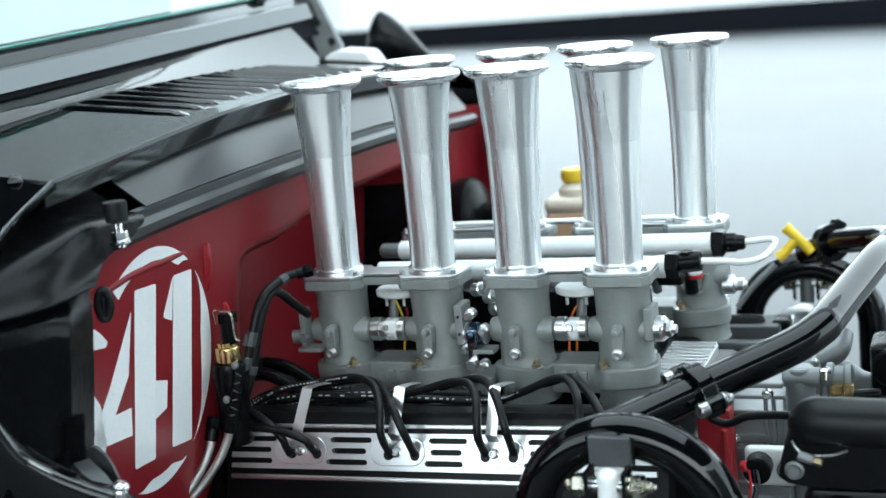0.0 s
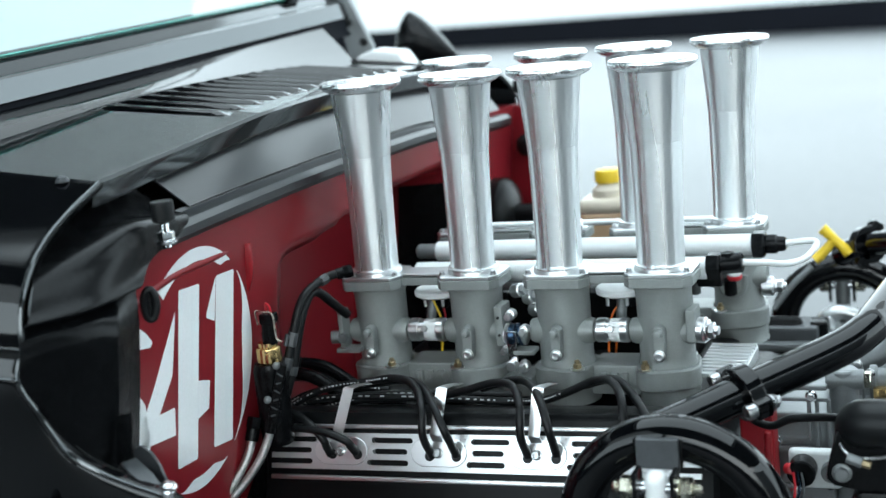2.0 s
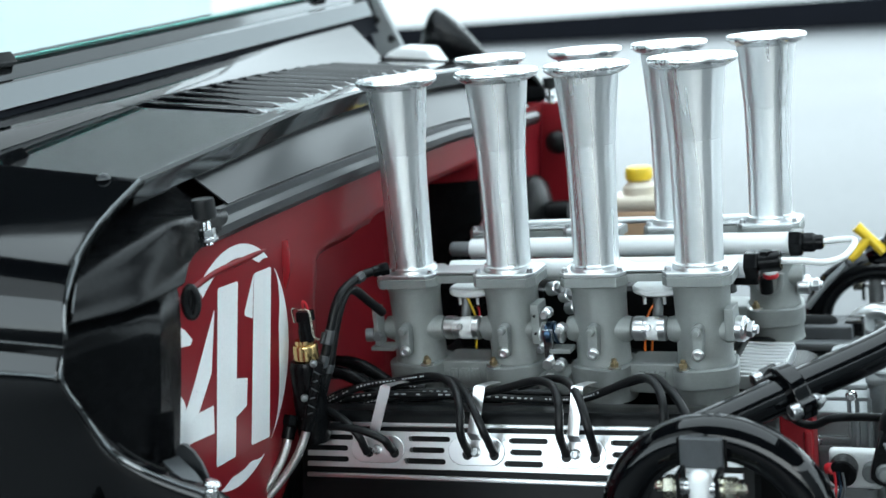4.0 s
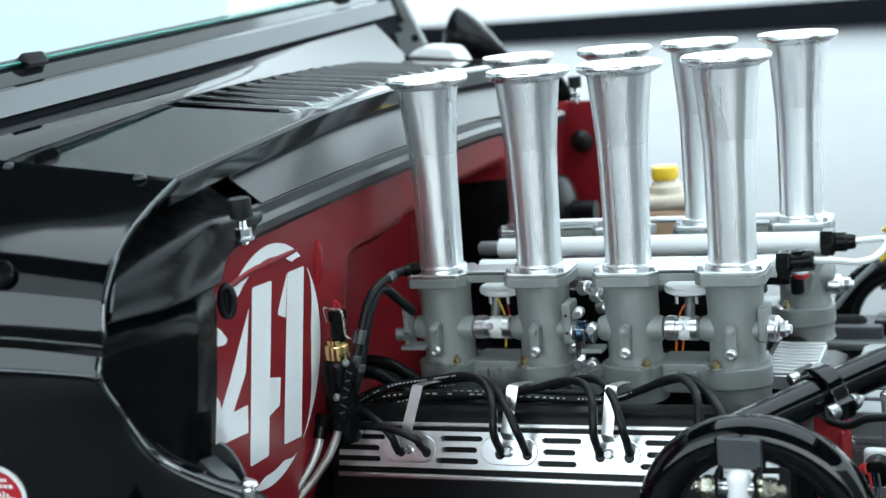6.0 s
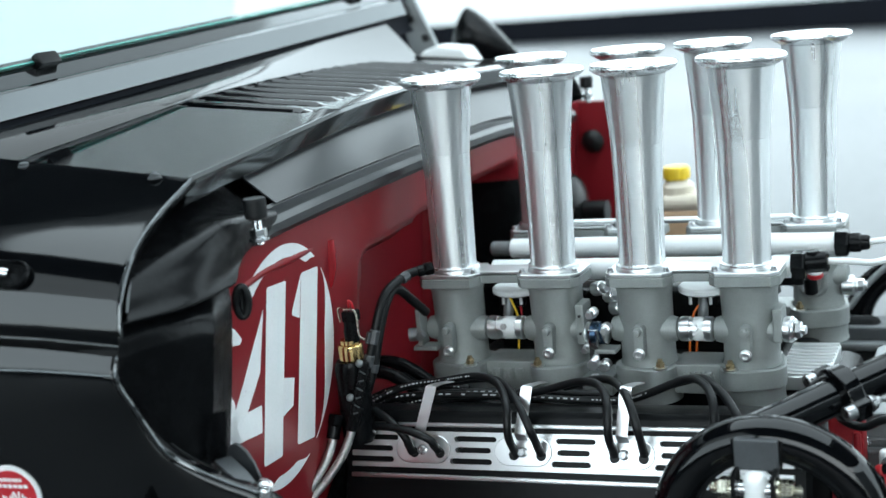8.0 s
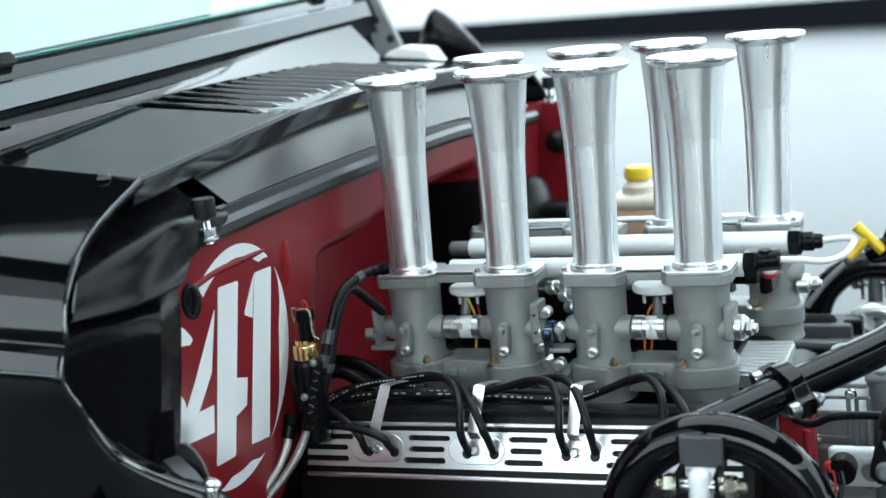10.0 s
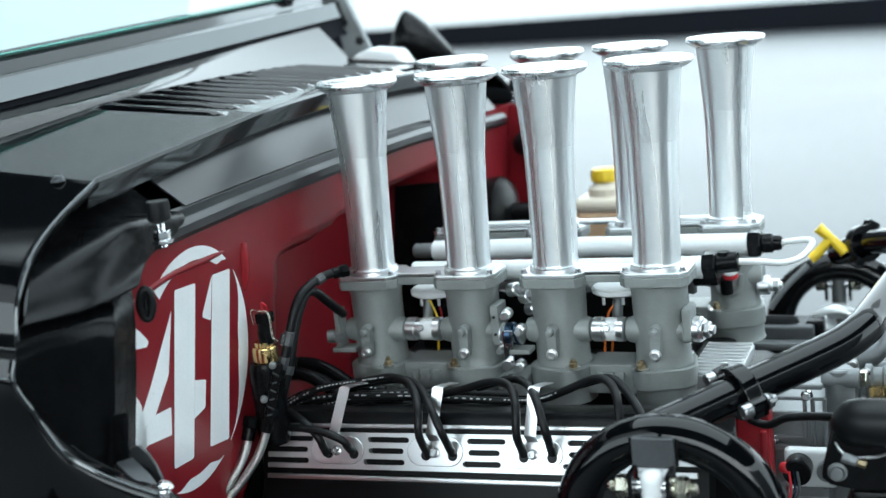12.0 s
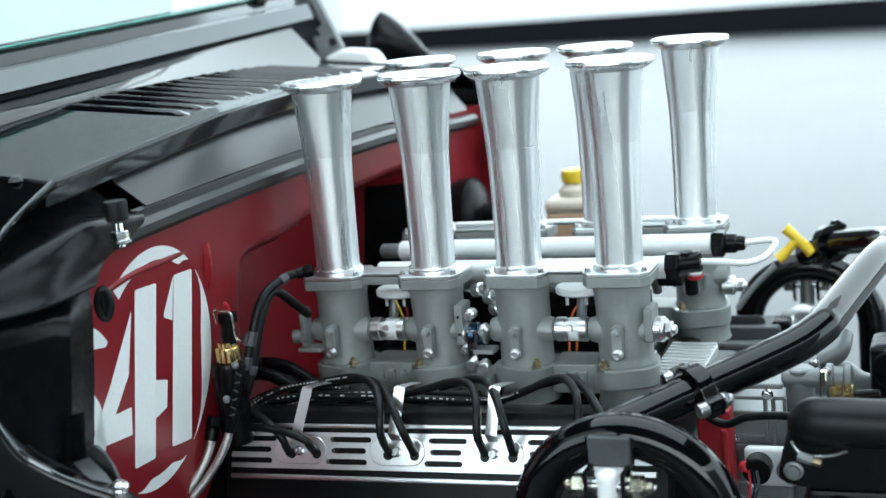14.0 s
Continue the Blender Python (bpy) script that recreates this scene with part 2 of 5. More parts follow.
sheet(bm, [[(-4.2, 1.9, 3.70), (4.9, 1.9, 3.70)], [(-4.2, 2.9, 3.64), (4.9, 2.9, 3.64)], [(-4.2, 3.9, 3.66), (4.9, 3.9, 3.66)]], 0)
tagged(part("awning", bm, FABRIC), "added translucent sheet, out of view, that dims the reflected sky", "awning", "awnings", "structure")
# Second added sheet, for a mid-grey reflection along the shoulder.
bm = B()
sheet(bm, [[(-6.9, -2.35, 3.70), (-1.0, -2.35, 3.70)], [(-6.9, -3.1, 3.64), (-1.0, -3.1, 3.64)], [(-6.9, -4.4, 3.66), (-1.0, -4.4, 3.66)]], 0)
tagged(part("awning", bm, FABRIC), "added translucent sheet, out of view, that dims the reflected sky", "awning", "awnings", "structure")
bm = B()
box(bm, (-14.0, 8.5, 1.65), (0.3, 41.0, 3.3), 0.02)
tagged(part("wall_west", bm, PALE), "long pale painted wall beyond the windshield", "wall", kind="structure")
# Upper wall is added, above the view, to darken what the cowl reflects.
bm = B()
box(bm, (-14.0, 8.5, 7.65), (0.34, 41.0, 8.7), 0.02)
tagged(part("added_wall_upper", bm, DARK), "added dark upper wall, out of view, that darkens the cowl's reflection", "wall", kind="structure")
# Unseen wall added to keep bright ground out of the hoop's reflections.
bm = B()
box(bm, (-3.4, -9.0, 0.8), (21.0, 0.25, 1.6), 0.01)
tagged(part("added_wall_south", bm, BLOCKER), "added low dark wall behind the camera that blackens hoop reflections", "wall", kind="structure")
# Wall added out of view; its grey sets reflections in stacks and bar.
bm = B()
box(bm, (7.2, -4.1, 2.1), (0.2, 7.0, 4.2), 0.01)
tagged(part("added_wall_east", bm, LIME), "added grey wall, out of view, that sets the reflections from the right", "wall", kind="structure")

# ---- body of the car ----
YC = 0.146


def cowl_z(x, y):
    drop = 0.0998 * (y - YC) ** 2
    if y < -0.06:
        drop = 0.00423 + 0.0725 * (-0.06 - y)
    return 1.204 - drop + (-0.05 - x) * 0.11


def wall_x(z):
    """The firewall leans back towards its foot."""
    return -0.03 - 0.13 * (1.08 - z)


def lerp(a, b, t):
    return a + (b - a) * t


def smooth01(t):
    t = max(0.0, min(1.0, t))
    return t * t * (3 - 2 * t)


body = thing("car_body", (-0.3, YC, 0.45), "black open car body with a red firewall, bonnet taken off", "car")
ys = [-0.372 + 1.036 * k / 48 for k in range(49)]

# cowl top with its row of pressed louvres
LOUVRES = [-0.088 + 0.0365 * k for k in range(14)]


def louvre(x, y):
    """Height of the louvre pressings over the cowl: a slot, a raised lip and a long run-out."""
    if not -0.248 < x < -0.082:
        return 0.0
    ends = min(smooth01((x + 0.248) / 0.012), smooth01((-0.082 - x) / 0.008))
    for c in LOUVRES:
        u = (y - c) / 0.026
        if 0 <= u <= 1:
            if u < 0.12:
                return -0.0045 * smooth01(u / 0.12) * ends
            if u < 0.36:
                return lerp(-0.0045, 0.0032, smooth01((u - 0.12) / 0.24)) * ends
            return 0.0032 * (1 - smooth01((u - 0.36) / 0.64)) * ends
    return 0.0


def cowl_top(x, y):
    """The louvred cowl, with a valley behind the louvres and a rear edge that follows the windshield frame."""
    z = cowl_z(x, y) + louvre(x, y) - 0.012 * smooth01((-0.250 - x) / 0.026)
    return lerp(z, 1.2275 + 0.043 * (y + 0.19), max(0.0, min(1.0, (-0.270 - x) / 0.065)))


fine = [-0.372 + 1.036 * k / 480 for k in range(481)]
xs = [-0.05, -0.06, -0.068] + [-0.074 - 0.188 * k / 22 for k in range(23)] + [-0.2655, -0.269, -0.272, -0.276, -0.28, -0.29, -0.30, -0.315, -0.325, -0.335]
bm = B()
sheet(bm, [[(x, y, cowl_top(x, y)) for y in fine] for x in xs])
part("cowl", bm, GLOSS, body, "gloss black cowl with pressed louvres", 0.9)
bm = B()
sheet(bm, [[(-0.05 + dx, y, cowl_z(-0.05, y) - dz) for y in ys] for dx, dz in ((-0.004, -0.0005), (0.0, 0.0), (0.003, 0.003), (0.0025, 0.008), (-0.001, 0.021), (-0.004, 0.0235), (-0.012, 0.024))])
part("cowl_lip", bm, ENAMEL, body)
yf = [-0.262 + 0.918 * k / 40 for k in range(41)]


def ledge_z(y):
    return 1.134 - 0.01 * ((y - 0.05) / 0.5) ** 2 - (0.012 if y > 0.3 else 0) * smooth01((y - 0.3) / 0.3)


bm = B()
sheet(bm, [[(-0.072 + 0.03 * t, y + 0.028 * t, lerp(cowl_z(-0.05, y) - 0.014, ledge_z(y) - 0.001, t)) for y in yf] for t in (0, 0.33, 0.66, 1)], 0.002)
part("cowl_face", bm, SATIN_GREY, body, "satin black upper firewall flange")
bm = B()
yl = [-0.315 + 0.975 * k / 40 for k in range(41)]
sheet(bm, [[(dx, y, ledge_z(y) - dz) for y in yl] for dx, dz in ((-0.045, 0.001), (-0.042, 0.004), (-0.03, 0.003), (-0.02, 0.006), (-0.0155, 0.012), (-0.016, 0.02), (-0.02, 0.025), (-0.034, 0.027))])
part("ledge", bm, SATIN_GREY, body, "rounded black weatherstrip ledge")

# red firewall with its transmission recess
def recess(y, z):
    a = smooth01((y + 0.09 - 0.15 * max(0, z - 1.0)) / 0.035) * smooth01((0.42 - y) / 0.04)
    b = smooth01((1.045 + 0.02 * smooth01((y - 0.0) / 0.15) - z) / 0.03)
    return 0.13 * a * b


yw = [-0.40 + 1.11 * k / 110 for k in range(111)]
zw = [1.112 - 0.55 * k / 70 for k in range(71)]
bm = B()
sheet(bm, [[(wall_x(z) - recess(y, z), y, z) for y in yw] for z in zw])
part("firewall", bm, RED, body, "satin red firewall", 1.2)
# Black sheet added on the recess's far side, in place of shade.
bm = B()
yp = [0.398 + 0.034 * k / 20 for k in range(21)]
zp = [1.035 - 0.34 * k / 30 for k in range(31)]
sheet(bm, [[(wall_x(z) - recess(y, z) + 0.005, y, z) for y in yp] for z in zp], 0.002)
part("recess_shade", bm, SATIN, body, "black sheet standing in for shade in the firewall recess", 1.2)
# Added sheet: turns the firewall's foot black right of the braided lines.
bm = B()
sheet(bm, [[(wall_x(z) - recess(y, z) * 0.97 + 0.004, y, z) for y in [lerp(y0, -0.05, k / 20) for k in range(21)]] for z, y0 in ((0.880, -0.118), (0.860, -0.126), (0.840, -0.136), (0.815, -0.155), (0.790, -0.180), (0.75, -0.2), (0.60, -0.2))], 0.002)
part("foot_sheet", bm, SATIN, body, "added black sheet over the foot of the firewall", 1.2)
bm = B()
for y0, y1 in ((-0.372, -0.186),):
    tube(bm, [(wall_x(1.07) - 0.001, y0, 1.060), (wall_x(1.07), -0.3, 1.0725), (wall_x(1.07), -0.25, 1.0735), (wall_x(1.07), y1, 1.0735)], lambda t: 0.0040 * (1 - abs(2 * t - 1) ** 6), 12)
part("pressed_ridge", bm, RED, body)
bm = B()
tube(bm, [(wall_x(1.072) - 0.002, -0.157, 1.074), (wall_x(1.06), -0.157, 1.06), (wall_x(1.045), -0.156, 1.045), (wall_x(1.03) - 0.003, -0.156, 1.03), (wall_x(1.02) - 0.009, -0.156, 1.015)], 0.0065, 14)
part("pressed_rib", bm, RED_BRIGHT, body, "brighter red upright rib")
bm = B()
box(bm, (-0.028, 0.706, 0.955), (0.118, 0.008, 0.31), 0.003)
part("far_return", bm, RED, body, "red return flange of the firewall")
bm = B()
lathe(bm, [(0.006, 0), (0.017, 0.002), (0.019, 0.008), (0.012, 0.016), (0.005, 0.018)], (-0.004, 0.702, 1.045), (-0.004, 0.602, 1.045), 20)
part("grommet", bm, RUBBER, body, "black rubber grommet")

# shoulder, side and the rim of the tub
prof = [(-0.366, 1.1785), (-0.3715, 1.1769), (-0.384, 1.1725), (-0.416, 1.1607), (-0.449, 1.1453), (-0.475, 1.1265), (-0.4925, 1.104), (-0.4992, 1.085), (-0.5024, 1.0665), (-0.5016, 1.0635), (-0.491, 1.0635)]
prof = [tuple(p)[:2] for p in [(v.x, v.y) for v in spline([(a, b, 0) for a, b in prof], 4)]]
for side in (1, -1):
    bm = B()
    rows = []
    for x in (-0.043, -0.04, -0.042, -0.05, -0.12, -0.22, -0.34, -0.55):
        inset = 0.004 if x == -0.043 else 0.0
        flare = 0.035 * smooth01((-0.05 - x) / 0.3)
        rows.append([(x, (YC + side * (y - YC + inset - flare * smooth01((-0.366 - y) / 0.1))), z - inset + (-0.05 - x) * (0.13 - 0.04 * smooth01((1.17 - z) / 0.1))) for y, z in prof])
    sheet(bm, rows)
    part("shoulder", bm, COACH, body)
    # Thin lighter tube: the highlight along the shoulder's lower edge.
    bm = B()
    tube(bm, [Vector(r[-5]) for r in rows[1:]], 0.0012, 8, smooth=False)
    part("shoulder_highlight", bm, ENAMEL, body)
    # Cowl seam, with its light edge drawn as a lighter tube.
    bm = B()
    tube(bm, [(x, YC + side * (-0.3675 - YC), cowl_z(x, -0.3675) + 0.0002) for x in (-0.046, -0.12, -0.2, -0.28, -0.31)], 0.0011, 8, smooth=False)
    part("cowl_seam_highlight", bm, ENAMEL, body)
rim = spline([(-0.0500, -0.5005, 1.0545), (-0.0502, -0.5072, 1.0392), (-0.0480, -0.5062, 1.0265), (-0.0440, -0.5010, 1.0120), (-0.0400, -0.4940, 0.9930), (-0.0300, -0.4860, 0.9670), (-0.0080, -0.4760, 0.9470), (0.0190, -0.4690, 0.9330), (0.0440, -0.4650, 0.9230), (0.068, -0.463, 0.905)], 5)
bm = B()
rows = []
OUT = [(0.002, 0.012, 0.0), (0.003, 0.004, -0.0005), (0.001, -0.001, 0.0), (-0.004, -0.003, 0.0004), (-0.030, -0.004, 0.003), (-0.08, -0.007, 0.0075), (-0.16, -0.016, 0.015), (-0.5, -0.038, 0.046)]
DOWN = [(-0.002, 0.012, 0.003), (0.0, 0.004, 0.003), (0.001, -0.003, 0.0), (0.0, -0.006, -0.005), (-0.003, -0.005, -0.035), (-0.010, 0.002, -0.09), (-0.020, 0.014, -0.18), (-0.06, 0.05, -0.45)]
for k, p in enumerate(rim):
    w = smooth01(k / (len(rim) - 1))
    rows.append([p + Vector(a).lerp(Vector(b), w) for a, b in zip(OUT, DOWN)])
rows = [spline(r, 4) for r in rows]
sheet(bm, rows)
part("side_panel", bm, COACH, body, "gloss black side panel with a rolled rim")
bm = B()
sheet(bm, [[p + Vector(o) for o in ((0.002, 0.014, 0.0), (-0.004, 0.016, 0.0), (-0.05, 0.016, 0.0))] for p in rim])
sheet(bm, [[(-0.048, -0.482, 1.085), (-0.3, -0.500, 1.115), (-0.55, -0.505, 1.15)], [(-0.05, -0.480, 1.03), (-0.3, -0.500, 1.03), (-0.55, -0.505, 1.03)]], 0.004)
part("seam_backing", bm, RUBBER, body)

# Lighter tube along the rim, drawn for its edge highlight.
bm = B()
edge = [Vector((-0.0405, y, z)) for y, z in prof[4:-3]] + [p + Vector((0.003, 0.0, 0.0)) for p in rim]
tube(bm, edge, 0.0024, 10, smooth=False)
part("rim_highlight", bm, ENAMEL, body)
# Highlight of the side panel's crease, laid on as a lighter tube.
bm = B()
tube(bm, [Vector(p) + Vector((0.001, -0.001, 0.0015)) for p in rows[5][8:]], 0.0015, 8, smooth=False)
part("crease_highlight", bm, ENAMEL, body)
bm = B()
sheet(bm, [[p + Vector((-0.001, 0.001, -0.001)), p + Vector((-0.006, 0.012, -0.004)), p + Vector((-0.04, 0.05, -0.01))] for p in edge[:len(prof) - 5]], 0.002)
part("shoulder_return", bm, SATIN, body)

# moulded black inner panel between the rim and the firewall
def quilt(rows, n=6):
    cols = [spline(r, n) for r in rows]
    m = len(cols[0])
    turned = [spline([c[k] for c in cols], n) for k in range(m)]
    return turned


bm = B()
sheet(bm, quilt([
    [(-0.085, -0.43, 1.158), (-0.085, -0.37, 1.166), (-0.085, -0.31, 1.162), (-0.080, -0.262, 1.152)],
    [(-0.075, -0.455, 1.13), (-0.06, -0.39, 1.138), (-0.052, -0.33, 1.139), (-0.050, -0.262, 1.132)],
    [(-0.043, -0.475, 1.116), (-0.022, -0.42, 1.131), (-0.012, -0.365, 1.139), (-0.022, -0.27, 1.128)],
    [(-0.035, -0.488, 1.103), (-0.012, -0.435, 1.113), (-0.006, -0.375, 1.123), (-0.016, -0.288, 1.116)],
    [(-0.032, -0.498, 1.090), (-0.006, -0.45, 1.094), (-0.004, -0.403, 1.098), (-0.012, -0.350, 1.102)],
    [(-0.030, -0.506, 1.0835), (-0.006, -0.466, 1.0835), (0.0005, -0.430, 1.0845), (0.0015, -0.388, 1.087)],
    [(-0.046, -0.498, 1.0805), (-0.022, -0.455, 1.0805), (-0.014, -0.418, 1.0815), (-0.011, -0.382, 1.084)],
]))
part("inner_panel", bm, SATIN, body, "moulded satin black inner panel", 1.0)
bm = B()
FOLD = [  # height, near edge, fold, edge at the firewall
    (1.084, (-0.046, -0.498), (-0.0140, -0.414), (-0.0110, -0.382)),
    (1.077, (-0.043, -0.501), (-0.0090, -0.417), (-0.0095, -0.384)),
    (1.068, (-0.040, -0.506), (0.0010, -0.427), (-0.0075, -0.387)),
    (1.058, (-0.041, -0.507), (0.0045, -0.434), (-0.0085, -0.387)),
    (1.050, (-0.042, -0.508), (0.0036, -0.437), (-0.0100, -0.386)),
    (1.030, (-0.046, -0.505), (-0.0002, -0.436), (-0.0139, -0.385)),
    (1.000, (-0.046, -0.496), (-0.0059, -0.435), (-0.0188, -0.385)),
    (0.965, (-0.040, -0.482), (-0.0130, -0.435), (-0.0257, -0.385)),
    (0.940, (-0.034, -0.475), (-0.0184, -0.435), (-0.0306, -0.385)),
    (0.905, (-0.030, -0.465), (-0.0256, -0.435), (-0.0376, -0.385)),
]
rows = []
for k, (z, a, f, c) in enumerate(FOLD):
    a, f, c = (Vector((*p, z)) for p in (a, f, c))
    drop = Vector((0, 0, 0.004 if 1 < k < 5 else 0))
    rows.append([a, a.lerp(f, 0.3) + Vector((0.002, -0.005, 0)) + drop, a.lerp(f, 0.6) + Vector((0.002, -0.006, 0)) + drop, a.lerp(f, 0.85) + Vector((0.001, -0.003, 0)) + drop, f.lerp(a, 0.03), f, f.lerp(c, 0.1), f.lerp(c, 0.6), c, c + Vector((-0.006, 0.002, 0))])
cols = [spline(list(col), 4) for col in zip(*rows)]
sheet(bm, cols)
part("box_panel", bm, SATIN, body, "moulded satin black box section", 0.42)
bm = B()
sheet(bm, [[(-0.0080, -0.4450, 0.9439), (0.0041, -0.4380, 0.9464)], [(0.0116, -0.4580, 0.9399), (0.0250, -0.4460, 0.9360)], [(0.0300, -0.4600, 0.9290), (0.0377, -0.4520, 0.9262)]], 0.002)
part("gusset", bm, CHARCOAL, body, "grey folded gusset")
bm = B()
plate(bm, [(0.0000, 0.9400), (0.0030, 0.9545), (0.0080, 0.9572), (0.0130, 0.9566), (0.0206, 0.9506), (0.0265, 0.9400), (0.0308, 0.9280), (0.0320, 0.9200), (0.0100, 0.9200)], (0, -0.4350, 0), (1, 0, 0), (0, 0, 1), 0.003, 0.001)
part("gusset", bm, SATIN_GREY, body, "dark rounded gusset tongue")
bm = B()
plate(bm, [(-0.0070, 0.9855), (0.0080, 0.988), (0.0005, 0.946), (-0.0142, 0.939)], (0, -0.4385, 0), (1, 0, 0), (0, 0, 1), 0.004, 0.0012)
part("bracket_tab", bm, SATIN, body)
bm = B()
sheet(bm, [[(-0.098, y, 1.170), (-0.098, y, 1.06)] for y in (-0.36, 0.66)], 0.003)
sheet(bm, [[(-0.095, y, 1.06), (-0.095, y, 0.80)] for y in (-0.465, -0.12)], 0.003)
sheet(bm, [[(-0.05, -0.495, 0.93), (-0.05, -0.495, 0.6)], [(-0.05, -0.39, 0.93), (-0.05, -0.39, 0.6)]], 0.003)
part("inner_backing", bm, SATIN, body)
bm = B()
sheet(bm, [[(-0.03, -0.440, 0.895), (0.055, -0.447, 0.890)], [(-0.04, -0.440, 0.60), (0.05, -0.45, 0.60)]], 0.003)
part("inner_skirt", bm, RED, body, "red inside of the side panel")

# oval grommet on the red edge
bm = B()
gc, gu, gv = Vector((-0.010, -0.366, 1.064)), Vector((0.80, 0.55, 0.0)).normalized(), Vector((0.06, 0.0, 1.0)).normalized()
ring = [gc + gu * (0.0056 * math.cos(a)) + gv * (0.0130 * math.sin(a) * (1 if abs(math.sin(a)) < 0.8 else 1.05)) for a in [2 * math.pi * k / 28 for k in range(29)]]
tube(bm, ring, 0.0038, 10, smooth=False)
back = gu.cross(gv)
if back.y < 0:
    back = -back
box(bm, gc + back * 0.002, (0.0030, 0.005, 0.026), 0.001, Matrix((gu, back, gv)).transposed())
box(bm, gc + back * 0.006, (0.010, 0.003, 0.026), 0.001, Matrix((gu, back, gv)).transposed())
part("oval_grommet", bm, RUBBER, body, "black rubber oval grommet")
# ball stud on the rim
bm = B()
tube(bm, [(0.052, -0.466, 0.915), (0.052, -0.464, 0.930), (0.054, -0.463, 0.937)], lambda t: 0.0055 if t < 0.5 else 0.0075 * math.sqrt(max(0.02, 1 - ((t - 0.72) / 0.3) ** 2)), 16)
part("ball_stud", bm, STEEL, body, "bright ball stud")

# rubber bonnet bumpers on threaded studs
for side, kx, ky, kz in ((1, 0.009, -0.353, 1.141), (-1, 0.009, 0.645, 1.141)):
    bump = thing("bonnet_bumper", (kx, ky, kz - 0.03), "black rubber bonnet bumper on a threaded steel stud", "rubber bumper", "bonnet bumpers")
    bm = B()
    lathe(bm, [(0.0085, -0.004), (0.0103, -0.0025), (0.0106, 0.012), (0.0098, 0.0145), (0.004, 0.0138)], (kx, ky, kz), (kx, ky, kz + 1), 24)
    part("rubber_cap", bm, RUBBER, bump)
    bm = B()
    lathe(bm, [(0.0036 + 0.0004 * (k % 2), -0.028 + 0.0012 * k) for k in range(22)], (kx, ky, kz), (kx, ky, kz + 1), 12)
    part("stud", bm, CHROME, bump)
    bm = B()
    hexa(bm, (kx, ky, kz - 0.021), (kx, ky, kz - 0.013), 0.0078)
    lathe(bm, [(0.0095, -0.0235), (0.0095, -0.021)], (kx, ky, kz), (kx, ky, kz + 1), 20)
    part("hex_nut", bm, CHROME, bump)

# cowl rivets
for rx, ry in ((-0.078, -0.3735), (-0.224, -0.3735)):
    rz = cowl_z(rx, ry)
    bm = B()
    lathe(bm, [(0.0064, 0.0), (0.0062, 0.0018), (0.0046, 0.0024), (0.0048, 0.0036), (0.0038, 0.005), (0.0015, 0.0055)], (rx, ry, rz), (rx, ry, rz + 1), 20)
    part("button_rivet", bm, CHARCOAL, body)

# bonnet latch on the shoulder
lc, ln = Vector((-0.153, -0.4975, 1.1228)), Vector((0.131, -0.782, 0.609))
lx = (Vector((1, 0, 0)) - ln * ln.x).normalized()
lz = lx.cross(ln) * -1
bm = B()
n = 40
for r, h in ((1.0, 0.0005), (1.02, 0.003), (0.93, 0.005), (0.86, 0.0035), (0.80, 0.001)):
    for k in range(n):
        a = 2 * math.pi * k / n
        bm.verts.new(lc + lx * (0.012 * (1 if math.cos(a) > 0 else -1) * min(1, abs(math.cos(a)) * 8) + 0.0125 * r * math.cos(a)) + lz * (0.0125 * r * math.sin(a)) + ln * h)
bm.verts.ensure_lookup_table()
for q in range(4):
    for k in range(n):
        bm.faces.new((bm.verts[q * n + k], bm.verts[q * n + (k + 1) % n], bm.verts[(q + 1) * n + (k + 1) % n], bm.verts[(q + 1) * n + k]))
bm.faces.new([bm.verts[4 * n + k] for k in range(n)])
part("latch_cup", bm, SATIN, body, "black oval latch cup")
bm = B()
tube(bm, [lc - lx * 0.022 + ln * 0.004, lc - lx * 0.010 + ln * 0.008, lc + lx * 0.006 + ln * 0.005], 0.004, 12)
part("latch_bar", bm, CHROME, body)

# windshield: frame, seal, glass, clips, hinge plate
def rake(y):
    """The windshield sits slightly higher towards the far side."""
    return 0.043 * (y + 0.19)


def extruded(profile, y0, y1, n=12):
    bm = B()
    rows = []
    for k in range(n + 1):
        y = lerp(y0, y1, k / n)
        rows.append([(x, y, z + rake(y)) for x, z in profile])
    return sheet(bm, rows)


frame_profile = [(-0.395, 1.286), (-0.374, 1.2835), (-0.356, 1.267), (-0.353, 1.2635), (-0.350, 1.2625), (-0.347, 1.2605), (-0.3375, 1.2350), (-0.340, 1.2325), (-0.36, 1.232), (-0.40, 1.234)]
part("windshield_frame", extruded(frame_profile, -0.80, 0.775), ENAMEL, body, "gloss black windshield frame", 0.35)
part("windshield_seal", extruded([(-0.332, 1.205), (-0.338, 1.214), (-0.342, 1.2335), (-0.37, 1.2335)], -0.80, 0.765), PITCH, body, "black rubber seal under the windshield")
up = Vector((-0.30, 0, 0.41))
bm = B()
sheet(bm, [[Vector((-0.371, -0.74, 1.2815 + rake(-0.74))) + up * t, Vector((-0.371, 0.76, 1.2815 + rake(0.76))) + up * t] for t in (0, 1)], 0.005)
glass = part("windshield_glass", bm, GLASS, body, "pale green windshield glass")
glass.visible_shadow = False
part("glass_edge", extruded([(-0.3680, 1.2830), (-0.3680, 1.2846), (-0.3725, 1.2846), (-0.3725, 1.2830), (-0.3680, 1.2830)], -0.74, 0.76), TEAL, body, "polished green glass edge")
for cy in (-0.150, 0.63):
    bm = B()
